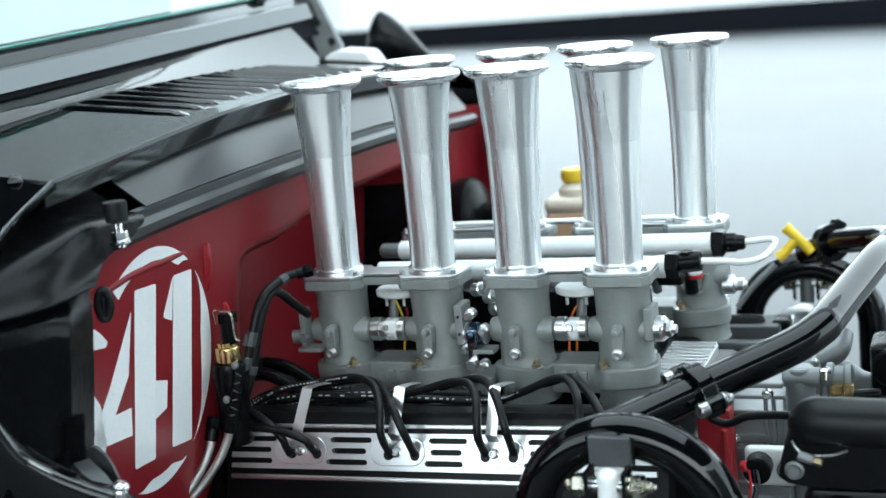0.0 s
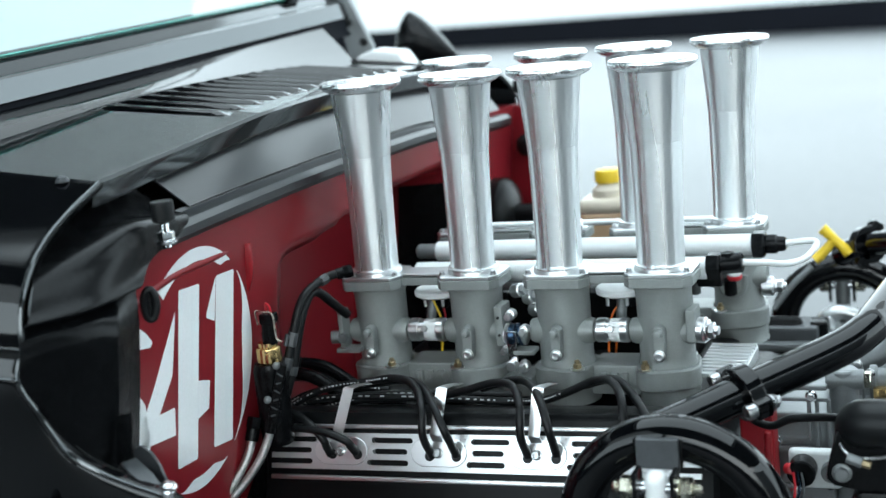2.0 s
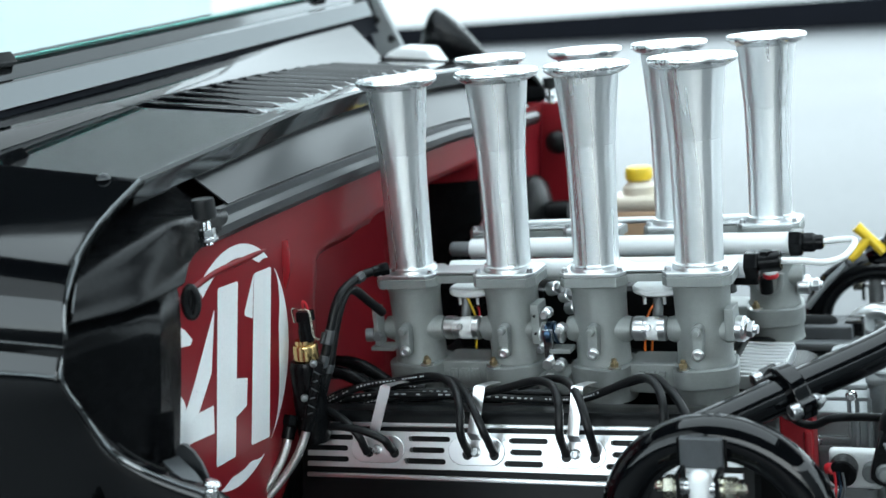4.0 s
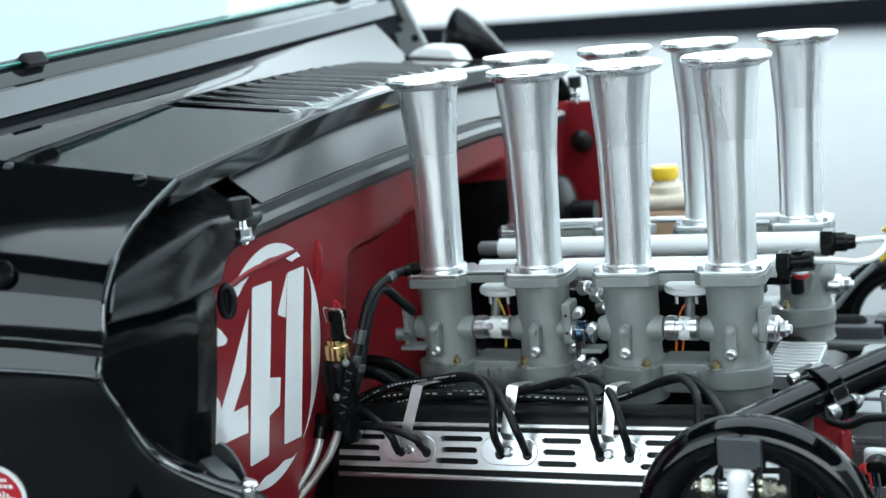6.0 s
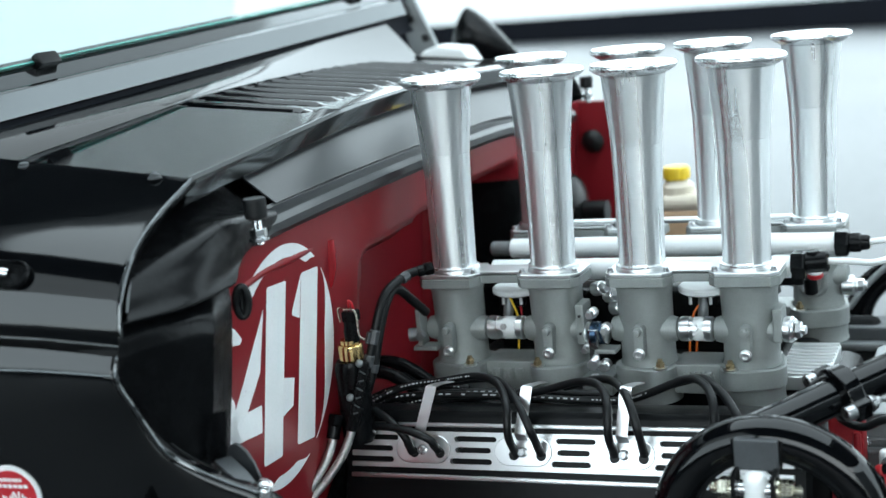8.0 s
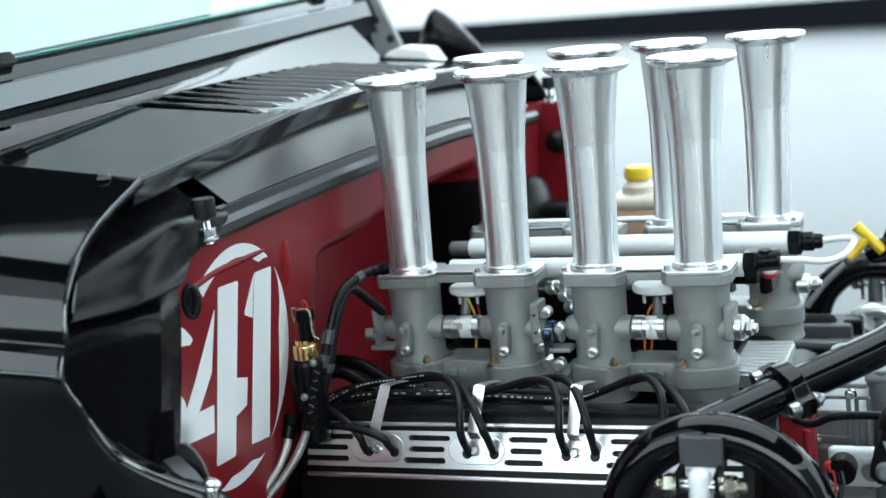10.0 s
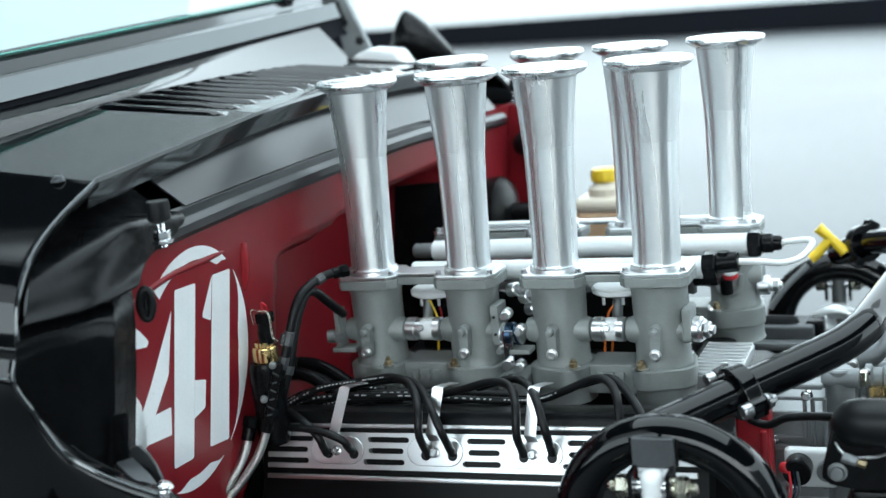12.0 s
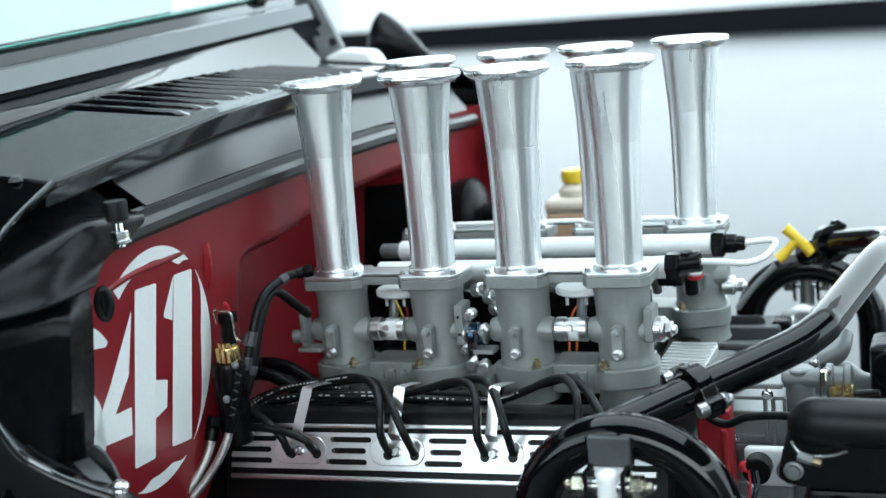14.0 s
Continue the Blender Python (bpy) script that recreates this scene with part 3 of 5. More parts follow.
    box(bm, (-0.366, cy, 1.285 + rake(cy)), (0.012, 0.036, 0.016), 0.003, Matrix.Rotation(radians(-30), 3, "Y"))
    part("glass_clip", bm, SATIN, body, "black rubber glass clip")
tilt = Matrix.Rotation(radians(-36), 3, "Y")
for py in (0.748, -0.78):
    bm = B()
    box(bm, (-0.535, py, 1.48 + rake(py)), (0.045, 0.055, 0.52), 0.006, tilt)
    part("windshield_pillar", bm, GLOSS, body)
def cut(points, y, thick, name, mat, label, bevel=0.003):
    """A plate square to the car's width, cut to the outline of the points."""
    bm = B()
    plate(bm, [(p[0], p[2]) for p in points], (0, y, 0), (1, 0, 0), (0, 0, 1), thick, bevel)
    return part(name, bm, mat, body, label)


cut([(-0.3827, 0.7800, 1.3385), (-0.3485, 0.7800, 1.3352), (-0.2992, 0.7800, 1.2191), (-0.3125, 0.7800, 1.2023), (-0.3462, 0.7800, 1.2010), (-0.3584, 0.7800, 1.2576), (-0.3697, 0.7800, 1.2882)], 0.79, 0.012, "hinge_plate", ALLOY, "grey windshield hinge plate")
for c in ((-0.3428, 0.7760, 1.2664), (-0.3166, 0.7760, 1.2316), (-0.3555, 0.7760, 1.2001)):
    bm = B()
    lathe(bm, [(0.0075, 0), (0.0075, 0.004), (0.005, 0.007)], (c[0], 0.779, c[2]), (c[0], 0, c[2]), 14)
    part("hinge_bolt", bm, RUBBER, body)
# Pale block: the far shoulder's sky reflection, put into shape and colour.
cut([(-0.3107, 0.6900, 1.1943), (-0.2845, 0.6900, 1.2133), (-0.2623, 0.6900, 1.2201), (-0.2159, 0.6900, 1.2135), (-0.2086, 0.6900, 1.2054), (-0.1958, 0.6900, 1.1838), (-0.1978, 0.6900, 1.1679), (-0.2687, 0.6900, 1.1731)], 0.74, 0.05, "shoulder_glint", RAIL, "pale block standing in for sky reflected on the far shoulder", 0.006)

# side mirror on the far door
mirror = thing("side_mirror", (-0.37, 1.2, 1.13), "black side mirror housing with a pointed crown", "car mirror")
bm = B()
rows = []
for k in range(17):
    t = k / 16
    xl = -0.398 - 0.052 * t ** 0.6
    xr = -0.398 + 0.11 * t ** 0.75
    zt = 1.266 - 0.015 * t
    hw = 0.045 * math.sin(math.pi * (0.08 + 0.84 * t))
    zc = 1.266 - 0.115 * t
    rows.append([(lerp(xl, xr, 0.5 + 0.5 * math.cos(a)), 1.2 + hw * math.sin(a) - 0.02, zc) for a in [2 * math.pi * j / 24 for j in range(25)]])
sheet(bm, rows)
part("housing", bm, SATIN, mirror)
bm = B()
tube(bm, [(-0.37, 1.2, 1.16), (-0.37, 1.13, 1.12), (-0.38, 1.0, 1.10), (-0.39, 0.835, 1.10)], 0.014, 12)
part("arm", bm, SATIN, mirror)

# race number: stencilled white vinyl on the firewall
number = thing("race_number", (wall_x(0.9), -0.28, 0.9), "white stencilled number 41 in a broken ring on red firewall", "decal")


def vinyl(name, outline):
    bm = B()
    low = [bm.verts.new((wall_x(z) + 0.0008, y, z)) for y, z in outline]
    top = [bm.verts.new((wall_x(z) + 0.0016, y, z)) for y, z in outline]
    n = len(low)
    bm.faces.new(low)
    bm.faces.new(top)
    for i in range(n):
        bm.faces.new((low[i], low[(i + 1) % n], top[(i + 1) % n], top[i]))
    bmesh.ops.triangulate(bm, faces=[f for f in bm.faces if len(f.verts) > 4])
    return part(name, bm, WHITE, number)


def rounded(pts, r=0.0025):
    """Softens the corners of an outline."""
    out = []
    n = len(pts)
    for i in range(n):
        p, a, b = Vector(pts[i]), Vector(pts[i - 1]), Vector(pts[(i + 1) % n])
        u, v = (a - p), (b - p)
        k = min(r, u.length * 0.3, v.length * 0.3)
        u, v = p + u.normalized() * k, p + v.normalized() * k
        out += [tuple(u), tuple((u + v + p * 2) / 4), tuple(v)]
    return out


vinyl("four_diagonal", rounded([(-0.2960, 1.0379), (-0.3046, 0.9765), (-0.3285, 0.9447), (-0.3674, 0.9293), (-0.3341, 0.9761)], 0.0012))
vinyl("four_foot", rounded([(-0.3286, 0.9444), (-0.3025, 0.9429), (-0.3028, 0.9144), (-0.3541, 0.9202), (-0.3674, 0.9290)], 0.0012))
vinyl("four_stem", rounded([(-0.2889, 1.0568), (-0.2522, 1.0546), (-0.2652, 0.8752), (-0.3008, 0.8775)]))
vinyl("four_arm", rounded([(-0.2589, 0.9561), (-0.2383, 0.9498), (-0.2413, 0.9211), (-0.2618, 0.9164)], 0.001))
vinyl("one", rounded([(-0.2207, 1.0547), (-0.1867, 1.0533), (-0.1971, 0.8706), (-0.2339, 0.8753)]))
vinyl("one_flag", rounded([(-0.2406, 1.0201), (-0.2218, 1.0538), (-0.2259, 1.0088), (-0.2408, 1.0161)], 0.001))


def crescent(name, a0, a1, ends, cy=-0.2583, cz=0.9664, ry=0.1057, rz=0.1252, w=0.0135, shear=0.0):
    """A piece of the ring from a0 to a1 degrees, tapering to its ends where ends says so."""
    n = 20
    outer, inner = [], []
    for k in range(n + 1):
        t = k / n
        a = radians(lerp(a0, a1, t))
        taper = 1.0
        if ends[0]:
            taper *= smooth01(t / ends[0]) * 0.97 + 0.03
        if ends[1]:
            taper *= smooth01((1 - t) / ends[1]) * 0.97 + 0.03
        outer.append((cy + ry * math.cos(a), cz + rz * math.sin(a)))
        inner.append((cy + (ry - w * taper) * math.cos(a), cz + (rz - w * taper) * math.sin(a)))
    return vinyl(name, outer + inner[::-1])


crescent("ring_right", -52, 42, (0.5, 0.4), w=0.020)
crescent("ring_top", 52, 128, (0.12, 0))
crescent("ring_bottom", -112, -62, (0.3, 0.3))
crescent("ring_left", 172, 212, (0.3, 0.3))
vinyl("ring_mark", rounded([(-0.3585, 1.0404), (-0.3464, 1.0314), (-0.3350, 1.0193), (-0.3389, 1.0149), (-0.3630, 1.0191), (-0.3686, 1.0327)]))

# ---- engine ----
FRONT = [(0.0248, 0.031), (0.1458, 0.031), (0.2488, 0.031), (0.3628, 0.031)]
BACK = [(0.0495, 0.27), (0.1785, 0.268), (0.2845, 0.268), (0.4005, 0.27)]
engine = thing("engine", (0.2, YC, 0.5), "vee-eight engine with grey cast throttle bodies and ribbed valve cover", "engine")
bm = B()
box(bm, (0.19, YC, 0.66), (0.52, 0.34, 0.32), 0.02)
part("block", bm, BLACKIRON, engine, "black engine block")
bm = B()
box(bm, (0.2, YC, 0.835), (0.42, 0.17, 0.05), 0.012)
for k in range(4):
    box(bm, (0.06 + 0.095 * k, YC, 0.865), (0.05, 0.13, 0.02), 0.006)
part("valley_cover", bm, BLACKIRON, engine, "black intake valley cover")

# Dark block added to close bright gaps between the throttle bodies.
bm = B()
box(bm, (0.195, YC, 0.90), (0.32, 0.055, 0.095), 0.012)
part("valley_filler", bm, BLACKIRON, engine, "added dark filler block between the banks")


def flange(bm, cx, cy, z0, z1, r, lobe, a0, n=40, soft=0.0015):
    """A plate with two opposite rounded lobes."""
    def outline(grow):
        pts = []
        for k in range(n):
            a = 2 * math.pi * k / n
            rr = r + lobe * (abs(math.cos(a - a0)) ** 6 + 0.45 * abs(math.sin(a - a0)) ** 6) - 0.0022 * (1 - abs(math.cos(2 * (a - a0)))) + grow
            pts.append((cx + rr * math.cos(a), cy + rr * math.sin(a)))
        return pts
    rings = []
    for z, g in ((z0, -soft), (z0 + soft, 0), (z1 - soft, 0), (z1, -soft)):
        rings.append([bm.verts.new((x, y, z)) for x, y in outline(g)])
    for a, b in zip(rings, rings[1:]):
        for k in range(n):
            bm.faces.new((a[k], a[(k + 1) % n], b[(k + 1) % n], b[k]))
    bm.faces.new(rings[0][::-1])
    bm.faces.new(rings[-1])


def chamfered(bm, cx, cy, z0, z1, hw, hd, cut_w, cut_d, soft=0.0008):
    """A level rectangular plate with cut corners and soft edges."""
    rings = []
    for z, g in ((z0, -soft), (z0 + soft, 0), (z1 - soft, 0), (z1, -soft)):
        w, d = hw + g, hd + g
        rings.append([bm.verts.new((cx + x, cy + y, z)) for x, y in (
            (w, -d + cut_d), (w, d - cut_d), (w - cut_w, d), (-w + cut_w, d), (-w, d - cut_d), (-w, -d + cut_d), (-w + cut_w, -d), (w - cut_w, -d))])
    for a, b in zip(rings, rings[1:]):
        for k in range(8):
            bm.faces.new((a[k], a[(k + 1) % 8], b[(k + 1) % 8], b[k]))
    bm.faces.new(rings[0][::-1])
    bm.faces.new(rings[-1])


def throttle_body(cx, cy, s, nut):
    """One cast barrel with its flanges, shaft boss, lever, screws; s is -1 where a lever hangs on the near side, else 0."""
    bm = B()
    lathe(bm, [(0.0315, 0.855), (0.0315, 0.89), (0.0302, 0.893), (0.0300, 0.90), (0.0296, 0.935), (0.0303, 0.970), (0.0325, 0.979)], (cx, cy, 0), (cx, cy, 1), 40)
    barrel = part("throttle_body", bm, CAST, engine, "grey cast throttle body")
    bm = B()
    chamfered(bm, cx, cy, 0.9795, 0.9905, 0.0372, 0.0318, 0.0080, 0.0110)
    part("top_flange", bm, CAST, barrel)
    bm = B()
    flange(bm, cx, cy, 0.8665, 0.889, 0.0352, 0.0075, radians(nut))
    part("base_flange", bm, CAST, barrel)
    bm = B()
    lathe(bm, [(0.0342, 0.8665), (0.0330, 0.8640), (0.0330, 0.850), (0.0345, 0.846)], (cx, cy, 0), (cx, cy, 1), 36)
    part("runner_foot", bm, CAST, barrel)
    # shaft bosses
    for e in (-1, 1):
        bm = B()
        lathe(bm, [(0.016, 0.02), (0.0145, 0.031), (0.013, 0.036), (0.0105, 0.0375)], (cx, cy - 0.006, 0.927), (cx + e, cy - 0.006, 0.927), 20)
        part("shaft_boss", bm, CAST, barrel)
    if s:
        # lever on the outside
        y = cy + s * 0.031 - 0.008
        bm = B()
        n = 14
        outline = [(0.0064 * math.cos(a), 0.013 + 0.0064 * math.sin(a)) for a in [math.pi * k / n for k in range(n + 1)]]
        outline += [(0.0046 * math.cos(a), -0.014 + 0.0046 * math.sin(a)) for a in [math.pi + math.pi * k / n for k in range(n + 1)]]
        plate(bm, outline, (cx + 0.002, y + 0.004, 0.922), (1, 0, 0), (0, 0, 1), 0.012, 0.001)
        lever = part("lever", bm, CAST, barrel)
        bm = B()
        lathe(bm, [(0.0046, 0), (0.0046, 0.004), (0.0035, 0.0075), (0.001, 0.008)], (cx + 0.002, y - 0.008, 0.935), (cx + 0.002, y - 1, 0.935), 16)
        part("lever_pin", bm, CAST, lever)
        bm = B()
        lathe(bm, [(0.0066, 0.0), (0.0066, 0.0018), (0.0052, 0.0020), (0.0052, 0.0052), (0.0044, 0.0060), (0.0028, 0.0060), (0.0024, 0.0036), (0.0004, 0.0034)], (cx + 0.002, y - 0.008, 0.910), (cx + 0.002, y - 1, 0.905), 22)
        part("lever_screw", bm, STRIP, lever)
    # base nuts
    for a in (nut, nut + 180):
        bx, by = cx + 0.0360 * math.cos(radians(a)), cy + 0.0360 * math.sin(radians(a))
        bm = B()
        lathe(bm, [(0.0078, 0.8885), (0.0078, 0.8903), (0.005, 0.8905)], (bx, by, 0), (bx, by, 1), 18)
        part("washer", bm, STRIP, barrel, "bright washer")
        bm = B()
        hexa(bm, (bx, by, 0.8905), (bx, by, 0.8955), 0.005)
        lathe(bm, [(0.0028, 0.8955), (0.0028, 0.899), (0.002, 0.8995)], (bx, by, 0), (bx, by, 1), 10)
        part("base_nut", bm, BRASS_DULL, barrel, "yellow-plated nut")
    for e in (-1, 1):
        bx, by = cx + e * 0.0310, cy - 0.0195
        bm = B()
        lathe(bm, [(0.0040, 0.9950), (0.0040, 0.9960), (0.0030, 0.9964), (0.0030, 0.9990), (0.0022, 0.9998)], (bx, by, 0), (bx, by, 1), 12)
        part("flange_screw", bm, BOLT, barrel)
    return barrel


for k, (cx, cy) in enumerate(FRONT + BACK):
    throttle_body(cx, cy, -1 if k < 4 else 0, -57 if k % 2 == 0 else -121)

# cast bridges and linkage between the barrels of a pair
for row, y in ((FRONT, 0.031), (BACK, 0.269)):
    for i, j in ((0, 1), (2, 3)):
        xa, xb = row[i][0] + 0.034, row[j][0] - 0.034
        xm, w = (xa + xb) / 2, xb - xa
        bm = B()
        box(bm, (xm, y + 0.002, 0.9865), (w + 0.012, 0.034, 0.009), 0.001)
        part("cross_casting", bm, CAST, engine)
        bm = B()
        box(bm, (xm, y + 0.002, 0.9940), (w + 0.012, 0.033, 0.0035), 0.001)
        part("cross_plate", bm, BRIGHT, engine, "thin bright cross plate")
        bm = B()
        box(bm, (xm, y + 0.01, 0.872), (w + 0.01, 0.05, 0.034), 0.003)
        for k in (-1, 0, 1):
            box(bm, (xm + k * w * 0.25, y - 0.0165, 0.874), (w * 0.17, 0.006, 0.014), 0.001)
        for k in range(9):
            box(bm, (xm + (k - 4) * w * 0.095, y - 0.0198, 0.8745), (w * 0.05, 0.0016, 0.0085 - 0.0015 * (k % 3 == 1)), 0.0004)
        part("cast_bridge", bm, CAST, engine)
        bm = B()
        lathe(bm, [(0.012, 0), (0.026, 0.0015), (0.0305, 0.004), (0.031, 0.0085), (0.029, 0.0105), (0.012, 0.011)], (xm + 0.006, y + 0.026, 0.959), (xm + 0.006, y + 0.026, 1.9), 28)
        dome = part("vacuum_dome", bm, RAIL, engine, "pale round cap under the cross plate")
        for dx in (-0.010, 0.012):
            part("dome_stud", rod(B(), (xm + dx, y + 0.014, 0.961), (xm + dx, y + 0.014, 0.949), 0.002, 8), BRIGHT, dome)
        bm = B()
        lathe(bm, [(0.0115, 0.0), (0.0136, 0.002), (0.0136, 0.012), (0.0124, 0.0125), (0.0124, w - 0.018), (0.0136, w - 0.0175), (0.0136, w - 0.010), (0.0115, w - 0.008)], (xa + 0.004, y - 0.006, 0.927), (xb, y - 0.006, 0.927), 24)
        knurl = B()
        lathe(knurl, [(0.0120, 0.0), (0.0131, 0.0008), (0.0131, 0.0152), (0.0120, 0.016)], (xm - 0.003, y - 0.006, 0.927), (xm + 1, y - 0.006, 0.927), 36)
        coupling = part("shaft_coupling", bm, STRIP, engine, "bright throttle shaft coupling")
        bm = B()
        hexa(bm, (xm, y - 0.0175, 0.931), (xm, y - 0.021, 0.932), 0.004)
        part("grub_screw", bm, BOLT, coupling)
        part("knurled_sleeve", knurl, RAIL, coupling, "pale knurled sleeve")

# linkage hardware between the pairs of the near bank
earlier = set(engine.children)
part("linkage_plate", box(B(), (0.2035, 0.02, 0.868), (0.036, 0.05, 0.022), 0.003), CAST, engine)
bm = B()
x0 = 0.187
for r, d, h in ((0.010, 0.0, 0.004), (0.0125, 0.004, 0.004), (0.009, 0.008, 0.008), (0.013, 0.016, 0.003), (0.010, 0.019, 0.007), (0.012, 0.026, 0.004)):
    rod(bm, (x0 + d, 0.010, 0.926), (x0 + d + h, 0.010, 0.926), r, 18)
part("linkage_collar", bm, STRIP, engine, "stacked bright linkage collars")
bm = B()
coil = [(0.198 + 0.0009 * k, 0.010 + 0.0115 * math.cos(k * 0.7), 0.926 + 0.0115 * math.sin(k * 0.7)) for k in range(20)]
tube(bm, coil, 0.0016, 6, smooth=False)
part("return_spring", bm, STEEL_BLUE, engine, "blued return spring")
bm = B()
plate(bm, [(-0.006, 0.008), (0.006, 0.008), (0.005, -0.030), (-0.005, -0.030)], (0.203, -0.003, 0.926), (1, 0, 0), (0, 0, 1), 0.003, 0.0008)
part("linkage_arm", bm, STEEL, engine)
bm = B()
rod(bm, (0.1985, 0.006, 0.926), (0.2075, 0.006, 0.926), 0.0138, 24)
part("linkage_collar", bm, STEEL_BLUE, engine, "blued linkage collar")
for dx, dz, r in ((0.012, 0.006, 0.0045), (-0.010, -0.016, 0.004), (-0.002, 0.024, 0.0045), (0.008, -0.036, 0.005)):
    bm = B()
    hexa(bm, (0.203 + dx, 0.002, 0.926 + dz), (0.203 + dx * 1.1, -0.008, 0.926 + dz), r)
    rod(bm, (0.203 + dx, 0.012, 0.926 + dz), (0.203 + dx, 0.002, 0.926 + dz), r * 1.35, 14)
    part("linkage_nut", bm, STRIP, engine)
bm = B()
rod(bm, (0.203, -0.004, 0.896), (0.203, -0.016, 0.896), 0.006, 14)
hexa(bm, (0.203, -0.006, 0.878), (0.203, -0.014, 0.878), 0.007)
part("linkage_bolt", bm, STRIP, engine)
for k, (dx, dz) in enumerate(((-0.014, 0.052), (0.0, 0.044), (0.014, 0.05), (0.006, 0.030))):
    bm = B()
    c = Vector((0.207 + dx, 0.045, 0.915 + dz))
    rod(bm, c, c + Vector((0.012, -0.006, 0.003)), 0.008, 14)
    hexa(bm, c + Vector((0.012, -0.006, 0.003)), c + Vector((0.018, -0.009, 0.004)), 0.0065)
    part("rod_end", bm, STRIP, engine)
# cast stops beside the barrels
bm = B()
box(bm, (0.188, 0.014, 0.938), (0.010, 0.03, 0.046), 0.002)
part("stop_block", bm, CAST, engine)
for z in (0.948, 0.928):
    part("stop_pin", rod(B(), (0.188, -0.0005, z), (0.188, -0.003, z), 0.0016, 8), RUBBER, engine)
bm = B()
box(bm, (0.216, 0.004, 0.909), (0.024, 0.022, 0.005), 0.001)
part("stop_tab", bm, CAST, engine)
# right end of the near shaft
bm = B()
box(bm, (0.401, 0.022, 0.936), (0.010, 0.032, 0.036), 0.002)
part("shaft_block", bm, CAST, engine)
bm = B()
rod(bm, (0.406, 0.020, 0.929), (0.416, 0.0185, 0.929), 0.0140, 28)
rod(bm, (0.416, 0.0185, 0.929), (0.4185, 0.018, 0.929), 0.0115, 24)
hexa(bm, (0.4185, 0.018, 0.929), (0.4245, 0.0175, 0.929), 0.0092)
rod(bm, (0.4245, 0.0175, 0.929), (0.4290, 0.017, 0.929), 0.0050, 18)
part("shaft_nut", bm, STRIP, engine, "bright shaft nut")
bm = B()
rod(bm, (0.436, 0.262, 0.914), (0.4510, 0.262, 0.914), 0.0120, 24)
rod(bm, (0.451, 0.262, 0.914), (0.4545, 0.262, 0.914), 0.0080, 18)
hexa(bm, (0.4545, 0.262, 0.914), (0.4620, 0.262, 0.914), 0.0080)
rod(bm, (0.462, 0.262, 0.914), (0.4655, 0.262, 0.914), 0.0045, 12)
part("shaft_nut", bm, STRIP, engine, "bright shaft nut")
# injector in its cast pocket on the last far barrel
bm = B()
pocket = [(0.3910, 0.2390, 0.9480), (0.3905, 0.2390, 0.9250)] + [(0.4050 - 0.0145 * math.cos(a), 0.2390, 0.9230 - 0.0145 * math.sin(a)) for a in [math.pi * k / 10 for k in range(1, 10)]] + [(0.4195, 0.2390, 0.9250), (0.4205, 0.2390, 0.9340)]
tube(bm, pocket, 0.0042, 10)
part("injector_pocket", bm, CAST, engine)
bm = B()
rod(bm, (0.4045, 0.2280, 0.9130), (0.4045, 0.2240, 0.9330), 0.0080, 18)
rod(bm, (0.4045, 0.2225, 0.9420), (0.4045, 0.2200, 0.9700), 0.0065, 16)
injector = part("injector", bm, BLACKIRON, engine, "black fuel injector")
part("seal_ring", rod(B(), (0.4045, 0.2240, 0.9330), (0.4045, 0.2232, 0.9385), 0.0092, 20), RED_PLASTIC, injector, "red seal ring")
part("injector_band", rod(B(), (0.4045, 0.2232, 0.9385), (0.4045, 0.2225, 0.9420), 0.0085, 20), RAIL, injector)
part("injector_plug", box(B(), (0.3800, 0.2000, 0.9390), (0.030, 0.016, 0.016), 0.003), SATIN, injector, "black wire plug")
# stop bracket left of the first barrel
bm = B()
box(bm, (-0.008, 0.006, 0.935), (0.006, 0.02, 0.045), 0.001)
box(bm, (-0.002, 0.006, 0.909), (0.03, 0.022, 0.005), 0.001)
part("stop_bracket", bm, CAST, engine)
bm = B()
rod(bm, (-0.012, 0.0, 0.925), (-0.022, -0.003, 0.925), 0.008, 16)
hexa(bm, (-0.004, -0.004, 0.925), (-0.004, -0.012, 0.925), 0.006)
part("stop_screw", bm, ALLOY, engine)
for ob in engine.children:
    if ob not in earlier:
        ob.data.transform(Matrix.Translation((-0.0062, 0, 0)))

# ---- velocity stacks ----
def stack(cx, cy, spin):
    st = thing("velocity_stack", (cx, cy, 0.9985), "tall polished aluminium velocity stack with a flat capped lip", "intake stack", "velocity stacks")
    o, up = (cx, cy, 0.9985), (cx + 0.028, cy, 1.9985)
    bm = B()
    lathe(bm, [(0.0285, 0), (0.0285, 0.0025), (0.0260, 0.0035), (0.0254, 0.006), (0.0258, 0.06), (0.0266, 0.105), (0.0275, 0.1345)], o, up, 56)
    part("lower_sleeve", bm, TURNED, st)
    bm = B()
    chamfered(bm, cx, cy, 0.9908, 0.9950, 0.0368, 0.0314, 0.0080, 0.0110, 0.0006)
    lathe(bm, [(0.0295, 0.9950), (0.0292, 0.9980), (0.0285, 0.9990)], (cx, cy, 0), (cx, cy, 1), 40)
    part("base_plate", bm, BRIGHT, st)
    bm = B()
    lathe(bm, [(0.0271, 0.1345), (0.0277, 0.1350), (0.0298, 0.16), (0.0318, 0.182), (0.0336, 0.200), (0.0346, 0.2085)], o, up, 56)
    part("trumpet", bm, TURNED, st)
    bm = B()

    def scallop(a, r, h):
        return 0.0006 * math.cos(5 * a + spin) * max(0, (r - 0.036) / 0.01)
